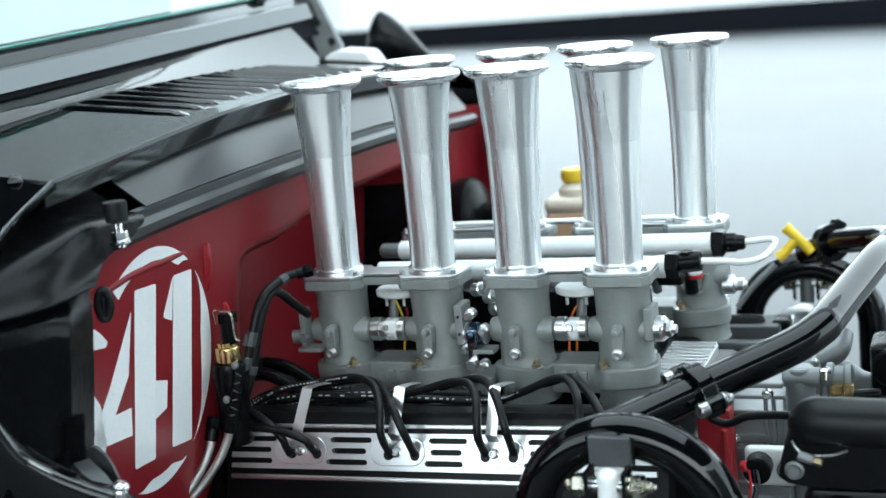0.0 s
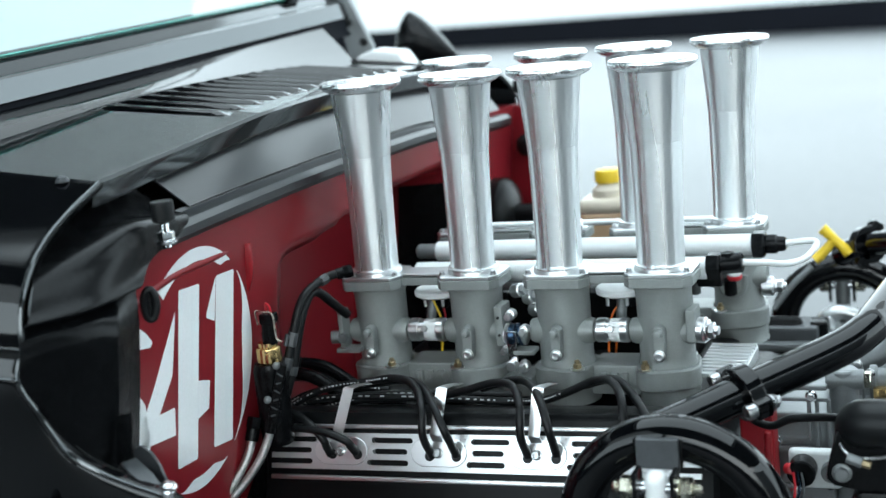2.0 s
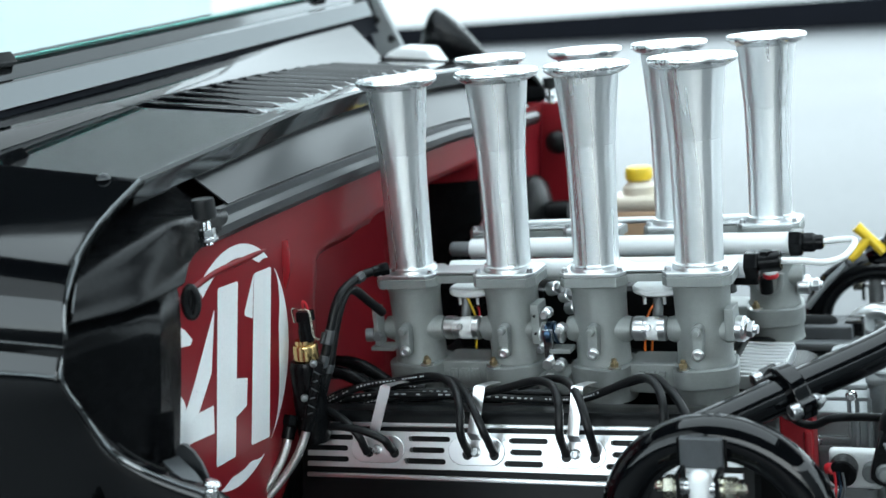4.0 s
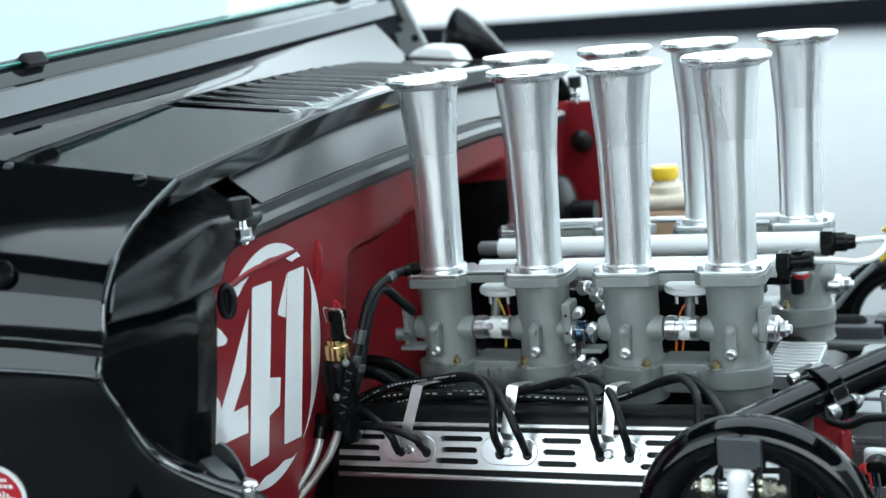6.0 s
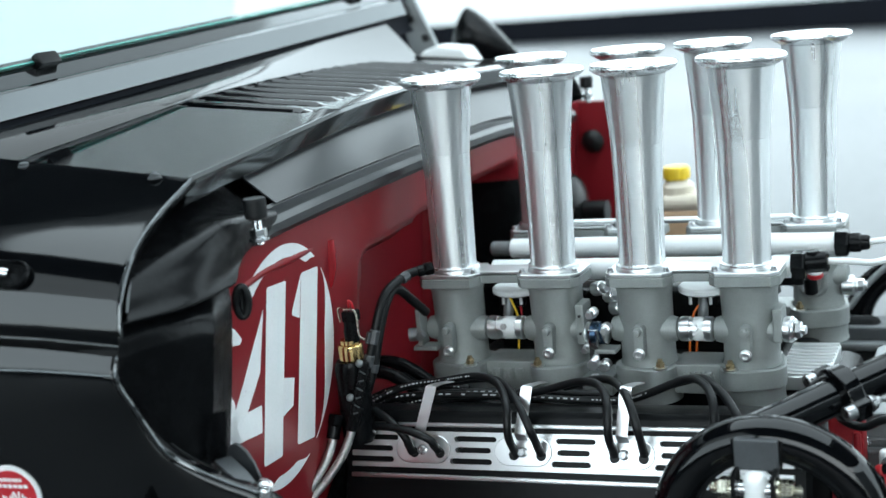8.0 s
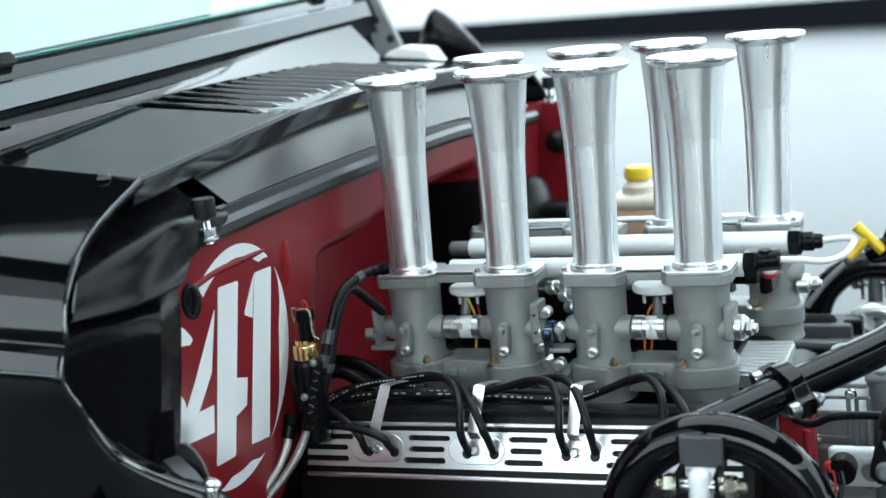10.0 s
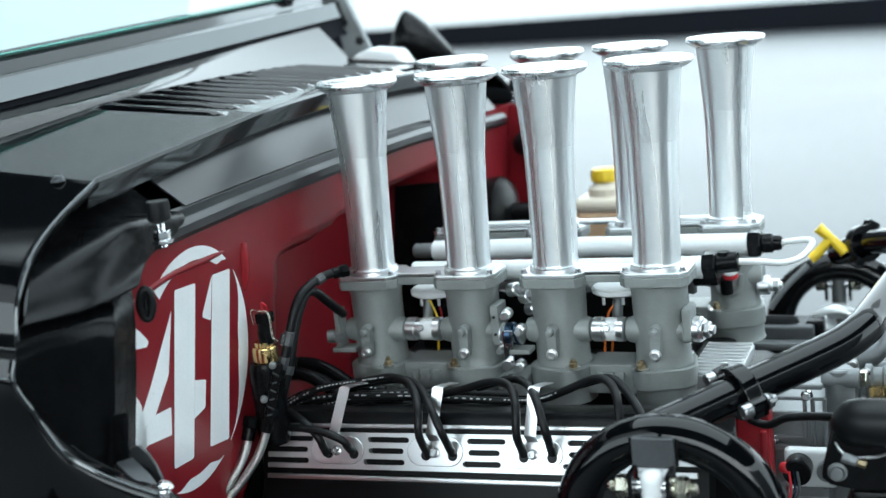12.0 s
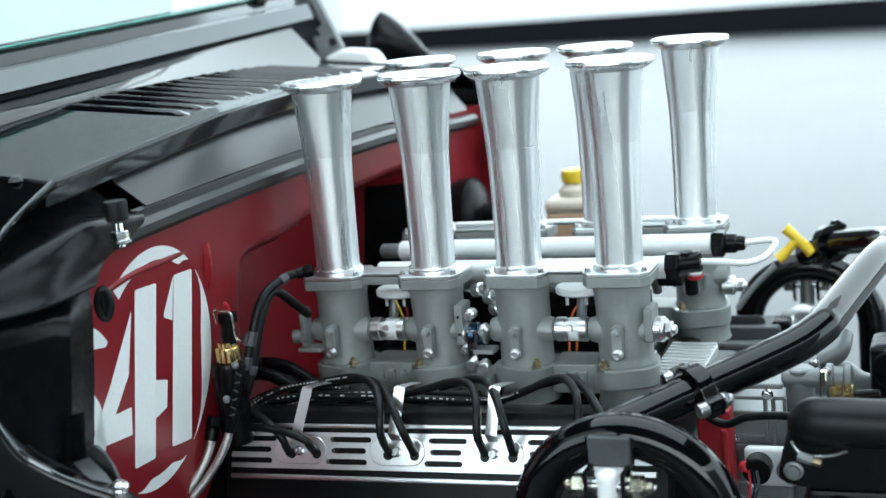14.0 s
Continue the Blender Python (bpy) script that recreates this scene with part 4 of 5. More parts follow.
    lathe(bm, [(0.0342, 0.2082), (0.0395, 0.2108), (0.0442, 0.2137), (0.0461, 0.2152), (0.0466, 0.2170), (0.0463, 0.2188), (0.0456, 0.2202), (0.0446, 0.2210), (0.0434, 0.2213), (0.03, 0.2215), (0.004, 0.2216)], o, up, 84, wave=scallop)
    part("lip", bm, CHROME_SOFT, st)
    bm = B()
    lathe(bm, [(0.0024, 0.2212), (0.0024, 0.2222), (0.0012, 0.2224)], o, up, 12)
    part("cap_screw", bm, ALLOY, st)
    return st


for k, (cx, cy) in enumerate(FRONT + BACK):
    stack(cx, cy, 1.3 * k)

# ---- fuel rails ----
def fuel_rail(x0, x1, y, z, r, label):
    rail = thing("fuel_rail", (x0, y, z), label, "fuel rail", "fuel rails")
    bm = B()
    rod(bm, (x0, y, z), (x1, y, z), r, 28, 0.1)
    part("rail_tube", bm, RAIL, rail)
    return rail


rail = fuel_rail(0.036, 0.434, 0.19, 0.983, 0.0125, "satin silver fuel rail tube with a black end fitting")
bm = B()
rod(bm, (0.008, 0.19, 0.983), (0.036, 0.19, 0.983), 0.0095, 22, 0.3)
part("end_plug", bm, ALLOY, rail)
bm = B()
hexa(bm, (0.434, 0.19, 0.983), (0.449, 0.19, 0.983), 0.0165)
lathe(bm, [(0.0105, 0.0), (0.0115, 0.003), (0.0115, 0.012), (0.009, 0.014), (0.009, 0.020), (0.007, 0.023)], (0.449, 0.19, 0.983), (1, 0.19, 0.983), 18)
part("end_fitting", bm, SATIN, rail, "black anodised hose fitting")
rail2 = fuel_rail(0.045, 0.400, 0.10, 0.977, 0.0125, "satin silver fuel rail tube with a black end fitting")
bm = B()
hexa(bm, (0.398, 0.10, 0.979), (0.413, 0.10, 0.979), 0.0165)
rod(bm, (0.413, 0.10, 0.981), (0.437, 0.10, 0.983), 0.0115, 16)
hexa(bm, (0.421, 0.10, 0.987), (0.421, 0.10, 0.9945), 0.0085)
part("end_fitting", bm, SATIN, rail2, "black anodised hose fitting")
pipe = thing("fuel_crossover_pipe", (0.47, 0.17, 0.97), "bent bare aluminium crossover pipe between the fuel rails", "pipe")
bm = B()
tube(bm, [(0.470, 0.19, 0.983), (0.488, 0.19, 0.985), (0.500, 0.189, 0.9858), (0.506, 0.185, 0.985), (0.506, 0.176, 0.981), (0.497, 0.148, 0.9745), (0.480, 0.118, 0.976), (0.460, 0.105, 0.981), (0.437, 0.10, 0.983)], 0.0037, 14)
part("bent_pipe", bm, RAIL, pipe)
# tie bars of the far bank
for x0, x1 in ((0.085, 0.158), (0.21, 0.265), (0.315, 0.38)):
    part("tie_bar", rod(B(), (x0, 0.262, 1.0), (x1, 0.262, 1.0), 0.004, 12), BRIGHT, engine)

# ---- valve cover of the near bank ----
U = Vector((1, 0, 0.02)).normalized()
V = Vector((0, 0.325, 0.9457))
V = (V - U * V.dot(U)).normalized()
N = U.cross(V)
O = Vector((0.0, -0.1445, 0.8405))


def face(u, v, n=0.0):
    return O + U * u + V * (v * 0.9) + N * n


cover = thing("valve_cover", (0.2, -0.1, 0.78), "black valve cover with polished ribs and slotted centre", "valve cover")
bm = B()
rows = []
for u in (-0.055, -0.05, 0.2, 0.44, 0.445):
    s = 0.006 if u in (-0.055, 0.445) else 0.0
    rows.append([face(u, v, n - s) for v, n in ((-0.10, -0.06), (-0.098, -0.02), (-0.085, -0.006), (-0.075, -0.004), (0.036, -0.004), (0.045, -0.008), (0.051, -0.022), (0.054, -0.06), (0.054, -0.11))])
sheet(bm, rows)
part("cover_shell", bm, BLACKIRON, cover, "black crackle valve cover shell")


def ribbar(u0, u1, v0, v1, h=0.006):
    bm = B()
    box(bm, (0, 0, 0), (u1 - u0, (v1 - v0) * 0.9, h), 0.0009)
    m = Matrix((U, V, N)).transposed().to_4x4()
    m.translation = face((u0 + u1) / 2, (v0 + v1) / 2, -0.004 + h / 2)
    bm.transform(m)
    return bm


part("rib", ribbar(-0.035, 0.43, 0.0262, 0.0310), BRIGHT, cover, "polished rib", 0.4, False)
part("rib", ribbar(-0.042, 0.43, -0.0350, -0.0295), BRIGHT, cover, "polished rib", 0.4, False)
OVALS = [0.044, 0.1575, 0.265, 0.373]
BARS = [(0.0160, 0.0208), (0.0032, 0.0096), (-0.0098, -0.0034), (-0.0222, -0.0165)]
SLOTS = [(0.0096, 0.0160, 0.0296, 0.0360), (-0.0034, 0.0032, 0.0358, 0.0374), (-0.0165, -0.0098, 0.0346, 0.0310)]


def slotted_plate():
    """The polished centre plate: solid bars, with half-round slot ends between them; the slots run out at the left end."""
    bm = B()

    def prism(loop):
        lo, hi = [bm.verts.new(face(u, v, -0.004)) for u, v in loop], [bm.verts.new(face(u, v, 0.0020)) for u, v in loop]
        n = len(loop)
        for k in range(n):
            bm.faces.new((lo[k], lo[(k + 1) % n], hi[(k + 1) % n], hi[k]))
        top = bm.faces.new(hi)
        if n > 4:
            bmesh.ops.triangulate(bm, faces=[top])
    for v0, v1 in BARS:
        prism([(-0.041, v0), (0.43, v0), (0.43, v1), (-0.041, v1)])
    for v0, v1, left, right in SLOTS:
        r, vm = (v1 - v0) / 2, (v0 + v1) / 2
        for o in OVALS:
            loop = []
            for q in range(11):
                a = math.pi * (0.5 - q / 10)
                loop.append((o + right + r * (1 - math.cos(a)), vm + r * math.sin(a)))
            for q in range(11):
                a = math.pi * (-0.5 + q / 10)
                loop.append((o - left - r * (1 - math.cos(a)), vm + r * math.sin(a)))
            prism(loop)
    return bm


part("slot_plate", slotted_plate(), BRIGHT, cover, "polished plate with three rows of slots", 0.4, False)
for o in OVALS:
    for name, grow, n0, n1, mat, lab in (("plug_seam", 0.0006, 0.0018, 0.0022, ALLOY, ""), ("plug_plate", 0.0, 0.0, 0.0030, STRIP, "polished oval plug plate")):
        bm = B()
        rows = 40
        rings = []
        for n_, k_ in ((n0, 0.0), (n1 - 0.0004, 0.0), (n1, -0.0005)):
            ring = []
            for k in range(rows):
                a = 2 * math.pi * k / rows
                rr = 0.0162 + grow + k_
                ring.append(bm.verts.new(face(o + 0.0150 * (1 if math.cos(a) > 0 else -1) * min(1.0, abs(math.cos(a)) * 20) + rr * math.cos(a), rr * math.sin(a), n_)))
            rings.append(ring)
        for p_, q_ in zip(rings, rings[1:]):
            for k in range(rows):
                bm.faces.new((p_[k], p_[(k + 1) % rows], q_[(k + 1) % rows], q_[k]))
        bm.faces.new(rings[-1])
        piece = part(name, bm, mat, cover, lab)
    boss = piece
    # Black discs on the plate give the shade of open plug holes.
    for d in (-0.0098, 0.0202):
        bm = B()
        lathe(bm, [(0.0054, 0), (0.0054, 0.0004), (0.0046, 0.0006)], face(o + d, -0.004, 0.0030), face(o + d, -0.004, 1), 18)
        part("hole_shade_disc", bm, RUBBER, boss)

# polished wire brackets
for k, (o, lean) in enumerate(zip(OVALS[:3], (0.010, 0.006, 0.004))):
    br = thing("wire_bracket", face(o, 0.016, 0.006), "folded strip bracket of polished aluminium over the valve cover", "bracket", "wire brackets")
    pts = [face(o, -0.0125, 0.0027), face(o, 0.0125, 0.0027), face(o, 0.0145, 0.0055), face(o + lean * 0.1, 0.0190, 0.0130), face(o + lean * 0.15, 0.0205, 0.0140), face(o + lean * 1.5, 0.072, 0.017), face(o + lean * 1.6, 0.0745, 0.0155), face(o + lean * 1.8 + 0.002, 0.0775, 0.006), face(o + lean * 2.2 + 0.005, 0.0800, -0.008)]
    bm = B()
    w = 0.0060
    rows = []
    for i, p in enumerate(pts):
        d = (pts[min(i + 1, len(pts) - 1)] - pts[max(i - 1, 0)]).normalized()
        side = (U - d * U.dot(d)).normalized()
        rows.append([p - side * w, p + side * w])
    sheet(bm, rows, 0.0008)
    part("strip", bm, STRIP, br, "", 0.2, False)
    bm = B()
    c = face(o, -0.0005, 0.0038)
    lathe(bm, [(0.0054, 0.0), (0.0054, 0.0012), (0.0042, 0.0016), (0.0042, 0.0046), (0.0036, 0.0052), (0.0024, 0.0052), (0.0021, 0.0030)], c, c + N, 24)
    part("strip_screw", bm, BOLT, br, "bright socket screw")
bm = B()
c = face(OVALS[3], -0.0005, 0.0030)
lathe(bm, [(0.0054, 0.0), (0.0054, 0.0012), (0.0042, 0.0016), (0.0042, 0.0046), (0.0024, 0.0052)], c, c + N, 24)
part("plate_screw", bm, BOLT, cover)

# ---- ignition wires ----
def wire(name, pts, r=0.0043, mat=None, label="black silicone ignition wire", category="wire", group="ignition wires"):
    w = thing(name, pts[0], label, category, group)
    bm = B()
    tube(bm, pts, r, 12, 7)
    part("sheath", bm, mat or RUBBER, w)
    bm = B()
    d = (Vector(pts[1]) - Vector(pts[0])).normalized()
    rod(bm, Vector(pts[0]) - d * 0.004, Vector(pts[0]) + d * 0.012, r * 1.06, 14, 0.3)
    part("boot", bm, RUBBER, w)
    return w


def lettering(w, pts, r, n=16):
    """Illegible white print along a wire: short bars."""
    run = spline(pts, 12)
    bm = B()
    rnd = random.Random(len(run))
    for i in range(2, len(run) - 3, 1):
        if rnd.random() < 0.72:
            a, b = run[i], run[i + 1]
            d = (b - a)
            out = Vector((0.25, -0.80, 0.5))
            out = (out - d.normalized() * out.dot(d.normalized())).normalized()
            c = (a + b) / 2 + out * (r * 1.0)
            x = d.normalized()
            m = Matrix((x, out.cross(x), out)).transposed()
            box(bm, c, (d.length * (0.35 + 0.35 * rnd.random()), 0.0015, 0.0004), 0, m)
    tagged(part("print", bm, PRINT, w), "small worn white print", kind="stuff")


W = [
    [(0.0319, -0.1500, 0.8409), (0.0288, -0.1570, 0.8595), (0.0081, -0.1500, 0.8754), (-0.0270, -0.1300, 0.8803), (-0.0690, -0.1000, 0.8618)],
    [(0.0629, -0.1510, 0.8444), (0.0587, -0.1600, 0.8585), (0.0330, -0.1600, 0.8678), (-0.0036, -0.1500, 0.8668), (-0.0483, -0.1200, 0.8496)],
    [(0.1505, -0.1500, 0.8435), (0.1501, -0.1650, 0.8696), (0.1478, -0.1550, 0.8964), (0.1283, -0.1250, 0.9091), (0.0955, -0.1000, 0.9091), (0.0531, -0.0900, 0.9000), (-0.0012, -0.0900, 0.8899), (-0.0562, -0.0900, 0.8633)],
    [(0.1776, -0.1500, 0.8464), (0.1748, -0.1650, 0.8752), (0.1575, -0.1500, 0.8998), (0.1288, -0.1100, 0.9041), (0.0957, -0.0850, 0.9016), (0.0409, -0.0750, 0.8908)],
    [(0.2553, -0.1500, 0.8487), (0.2560, -0.1650, 0.8730), (0.2543, -0.1550, 0.9019), (0.2377, -0.1250, 0.9110), (0.2078, -0.1000, 0.9058), (0.1702, -0.0900, 0.8930), (0.1338, -0.0850, 0.8829)],
    [(0.2862, -0.1500, 0.8510), (0.2863, -0.1650, 0.8787), (0.2740, -0.1500, 0.9065), (0.2495, -0.1100, 0.9098), (0.2210, -0.0850, 0.9035), (0.1835, -0.0750, 0.8907)],
    [(0.3529, -0.1500, 0.8529), (0.3613, -0.1650, 0.8821), (0.3569, -0.1500, 0.9111), (0.3392, -0.1200, 0.9169), (0.3162, -0.1000, 0.9099), (0.2843, -0.0900, 0.8939), (0.2503, -0.0850, 0.8816), (0.1971, -0.0800, 0.8787), (0.0906, -0.0800, 0.8803), (-0.0087, -0.0800, 0.8757), (-0.0636, -0.0800, 0.8527)],
    [(0.3870, -0.1500, 0.8542), (0.3887, -0.1650, 0.8829), (0.3743, -0.1500, 0.9046), (0.3543, -0.1200, 0.9113), (0.3329, -0.0900, 0.9092), (0.2966, -0.0700, 0.8947)],
]
for k, pts in enumerate(W):
    w = wire("ignition_wire", pts)
    if k in (2, 6):
        lettering(w, pts[5:] if k == 6 else pts[4:], 0.0043)
BUNDLE = [
    [(-0.0779, -0.0700, 0.8460), (-0.0303, -0.0700, 0.8649), (0.0238, -0.0600, 0.8734), (0.1177, -0.0500, 0.8751), (0.2162, -0.0450, 0.8734)],
    [(-0.0694, -0.0850, 0.8448), (-0.0225, -0.0850, 0.8623), (0.0341, -0.0800, 0.8752), (0.0948, -0.0750, 0.8774)],
    [(-0.0873, -0.0600, 0.8469), (-0.0421, -0.0600, 0.8721), (0.0053, -0.0500, 0.8805), (0.0597, -0.0450, 0.8757)],
]
for k, pts in enumerate(BUNDLE):
    w = wire("ignition_wire", pts)
    lettering(w, pts[:4], 0.0043)
# dark loom behind the bundle
for dy, dz in ((0.0, 0.0), (0.018, -0.008), (0.035, 0.0)):
    pts = [(-0.07, -0.06 + dy, 0.90 + dz), (-0.03, -0.055 + dy, 0.893 + dz), (0.03, -0.06 + dy, 0.862 + dz), (0.12, -0.065 + dy, 0.848 + dz), (0.36, -0.065 + dy, 0.845 + dz)]
    wire("wiring_loom", pts, 0.0075, SATIN, "black corrugated wiring loom beside the valve cover", "wiring", "wiring looms")

# coloured wires in the valley
for k, (pts, mat, lab) in enumerate((
    ([(0.0466, 0.0900, 0.9580), (0.0651, 0.0850, 0.9499), (0.0728, 0.0850, 0.9336), (0.0764, 0.0850, 0.9144), (0.0725, 0.0850, 0.8822)], YELLOW, "thin yellow wire in the valley"),
    ([(0.0494, 0.1000, 0.9553), (0.0679, 0.1000, 0.9458), (0.0748, 0.1000, 0.9279), (0.0743, 0.1000, 0.8993)], RED_PLASTIC, "thin red wire in the valley"),
    ([(0.3134, 0.0900, 0.9461), (0.2974, 0.0850, 0.9389), (0.2889, 0.0800, 0.9256), (0.2838, 0.0800, 0.8987), (0.2814, 0.0800, 0.8715)], ORANGE, "thin orange wire in the valley"),
    ([(0.3115, 0.1000, 0.9401), (0.2972, 0.1000, 0.9301), (0.2903, 0.1000, 0.9131), (0.2837, 0.1000, 0.8686)], ORANGE, "thin orange wire in the valley"),
)):
    w = thing("valley_wire", pts[0], lab, "wire", "valley wires")
    bm = B()
    tube(bm, pts, 0.0013, 8)
    part("sheath", bm, mat, w)
# injectors in the valley
for x in (0.065, 0.145, 0.225, 0.30, 0.36):
    for y, s in ((0.10, -1), (0.19, 1)):
        inj = thing("fuel_injector", (x, y, 0.965), "small injector with a black plug under the fuel rail", "injector", "fuel injectors")
        bm = B()
        lathe(bm, [(0.007, 0), (0.0085, 0.004), (0.0085, 0.02), (0.006, 0.024), (0.006, 0.05)], (x, y, 0.966), (x, y + 0.03 * s, 0.9), 14)
        part("injector_body", bm, ALLOY, inj)
        bm = B()
        box(bm, (x + 0.012, y + 0.008 * s, 0.945), (0.016, 0.014, 0.02), 0.003)
        part("plug", bm, SATIN, inj)

# ---- frame, shock hoops, brace bar ----
chassis = thing("chassis_frame", (0.3, YC, 0.0), "black box-section chassis frame standing on plain supports", "chassis")
for y in (-0.29, 0.58):
    bm = B()
    box(bm, (0.25, y, 0.5), (1.5, 0.06, 0.1), 0.006)
    part("side_rail", bm, SATIN, chassis)
    for x in (-0.4, 0.9):
        bm = B()
        box(bm, (x, y, 0.226), (0.08, 0.08, 0.45), 0.006)
        part("support", bm, SATIN, chassis)
for x in (-0.1, 0.36):
    bm = B()
    box(bm, (x, YC, 0.478), (0.06, 0.82, 0.05), 0.006)
    part("cross_member", bm, SATIN, chassis)


def shock_hoop(cx, hy, top, out):
    """A bent tube hoop; its shock mount sits towards out (-1 or 1 along y)."""
    hoop = thing("shock_hoop", (cx, hy, 0.55), "gloss black bent tube hoop with a bolted shock mount", "frame tube", "shock hoops")
    R, r = 0.0861, 0.0202
    zc = top - R - r
    mx, my = cx - 0.0060, hy + out * 0.033
    bm = B()
    arc = [(cx + R * math.cos(a), hy, zc + R * math.sin(a)) for a in [math.pi * k / 48 for k in range(49)]]
    tube(bm, [(cx + R, hy, 0.548)] + arc + [(cx - R, hy, 0.548)], r, 28, smooth=False)
    part("bent_tube", bm, BAR_GLOSS, hoop)
    bm = B()
    box(bm, (mx, hy + out * 0.010, zc + 0.0785), (0.0375, 0.030, 0.0275), 0.0016)
    part("mount_block", bm, CHARCOAL, hoop, "satin grey-black mount block")
    # weld fillets where the block meets the tube
    for e in (-1, 1):
        bm = B()
        tube(bm, [(mx + e * 0.0195, hy + out * 0.019, zc + 0.066), (mx + e * 0.0198, hy + out * 0.020, zc + 0.080), (mx + e * 0.0205, hy + out * 0.0195, zc + 0.0905)], 0.0016, 8)
        part("weld", bm, BAR_GLOSS, hoop)
    for e in (-1, 1):
        bm = B()
        outline = [(-0.012, 0.0), (0.012, 0.0), (0.012, -0.030)] + [(0.012 * math.cos(a), -0.030 + 0.012 * math.sin(a)) for a in [-math.pi * k / 10 for k in range(1, 10)]] + [(-0.012, -0.030)]
        plate(bm, outline, (mx + e * 0.0165 - 0.002, my - 0.002, zc + 0.068), (0, 1, 0), (0, 0, 1), 0.004, 0.0006)
        part("mount_tab", bm, BAR_GLOSS, hoop)
        bm = B()
        lathe(bm, [(0.0105, 0.0), (0.0105, 0.0018), (0.0098, 0.002)], (mx + e * 0.0187, my, zc + 0.0515), (mx + e, my, zc + 0.0515), 24)
        hexa(bm, (mx + e * 0.0207, my, zc + 0.0515), (mx + e * 0.0315, my, zc + 0.0515), 0.0105)
        part("mount_nut", bm, ZINC, hoop, "zinc-plated nut")
        bm = B()
        lathe(bm, [(0.0052, 0.0), (0.0056, 0.001), (0.0050, 0.002), (0.0056, 0.003), (0.0050, 0.004), (0.0055, 0.005), (0.004, 0.0075)], (mx + e * 0.0315, my, zc + 0.0515), (mx + e, my, zc + 0.0515), 14)
        part("bolt_end", bm, ZINC, hoop)
    shock = thing("shock_absorber", (mx, my, 0.55), "pale shock absorber with a rounded upper eye", "shock absorber", "shock absorbers")
    bm = B()
    rod(bm, (mx - 0.0155, my, zc + 0.0515), (mx + 0.0155, my, zc + 0.0515), 0.0065, 20)
    part("eye_sleeve", bm, STEEL, shock, "bright steel eye sleeve")
    bm = B()
    lathe(bm, [(0.0104, -0.055), (0.0104, 0.006), (0.0100, 0.010), (0.0080, 0.0135), (0.004, 0.0155), (0.001, 0.016)], (mx, my, zc + 0.0515), (mx, my, zc + 1), 28)
    part("upper_rod", bm, WHITE if out < 0 else ALLOY, shock, "white upper rod" if out < 0 else "pale alloy upper rod")
    bm = B()
    rod(bm, (mx, my, zc - 0.0035), (mx, my, 0.56), 0.026, 28)
    part("damper_body", bm, ALLOY, shock)
    return hoop


shock_hoop(0.4266, -0.252, 0.9317, -1)
shock_hoop(0.4970, 0.560, 0.8850, 1)

bar = thing("brace_bar", (0.41, -0.24, 0.9), "gloss black round brace bar that bends across the engine", "frame tube")
A0, A1 = Vector((0.4080, -0.2490, 0.9105)), Vector((0.5666, -0.1050, 0.9518))
near_run = spline([A0, A0.lerp(A1, 0.5), A0.lerp(A1, 0.93), (0.5800, -0.0850, 0.9590), (0.5860, -0.0650, 0.9625), (0.5996, 0.0000, 0.9700), (0.6187, 0.0900, 0.9800), (0.6280, 0.1460, 0.9800)], 14)
far_run = spline([(0.6280, 0.1460, 0.9800), (0.6330, 0.2600, 0.9640), (0.6290, 0.3500, 0.9460), (0.6141, 0.4000, 0.9365), (0.5851, 0.4400, 0.9270), (0.5363, 0.5000, 0.9095), (0.4970, 0.5480, 0.8850)], 14)
bm = B()
tube(bm, near_run, 0.0170, 32, smooth=False)
part("bent_tube", bm, BAR_GLOSS, bar)
bm = B()
tube(bm, far_run, 0.0168, 28, smooth=False)
part("cross_tube", bm, BAR_GLOSS, bar)


def tube_clamp(cc, ax, side, label, bolts=True):
    """Two-piece clamp round a tube along ax, its ears along side, with two socket bolts."""
    ax = ax.normalized()
    side = (side - ax * side.dot(ax)).normalized()
    upv = side.cross(ax)
    clamp = thing("tube_clamp", cc, label, "clamp", "tube clamps")
    half, outer, ear, lug, soft = 0.0082, 0.0258, 0.0335, 0.0092, 0.0020
    for e in (1, -1):
        bm = B()
        rows = []
        for d, g in ((-half, -soft), (-half + soft * 0.3, -soft * 0.3), (-half + soft, 0.0), (half - soft, 0.0), (half - soft * 0.3, -soft * 0.3), (half, -soft)):
            c, h, w = cc + ax * d, lug + g, ear + g
            low = math.asin(h / (outer + g))
            arch = [c + side * ((outer + g) * math.cos(a)) + upv * (e * (outer + g) * math.sin(a)) for a in [low + 0.08 + (math.pi - 2 * low - 0.16) * k / 22 for k in range(23)]]
            right = [c + side * w + upv * (e * 0.0006), c + side * w + upv * (e * h * 0.8), c + side * (w - 0.002) + upv * (e * h), c + side * 0.0250 + upv * (e * h)]
            left = [c - side * 0.0250 + upv * (e * h), c - side * (w - 0.002) + upv * (e * h), c - side * w + upv * (e * h * 0.8), c - side * w + upv * (e * 0.0006)]
            rows.append(right + arch + left)
        first = [cc - ax * half + (p - cc + ax * half) * 0.68 for p in rows[0]]
        last = [cc + ax * half + (p - cc - ax * half) * 0.68 for p in rows[-1]]
        sheet(bm, [first] + rows + [last])
        part("clamp_half", bm, BAR_GLOSS, clamp)
    for e in (1, -1) if bolts else ():
        p = cc + side * (0.0275 * e) + upv * 0.002
        bm = B()
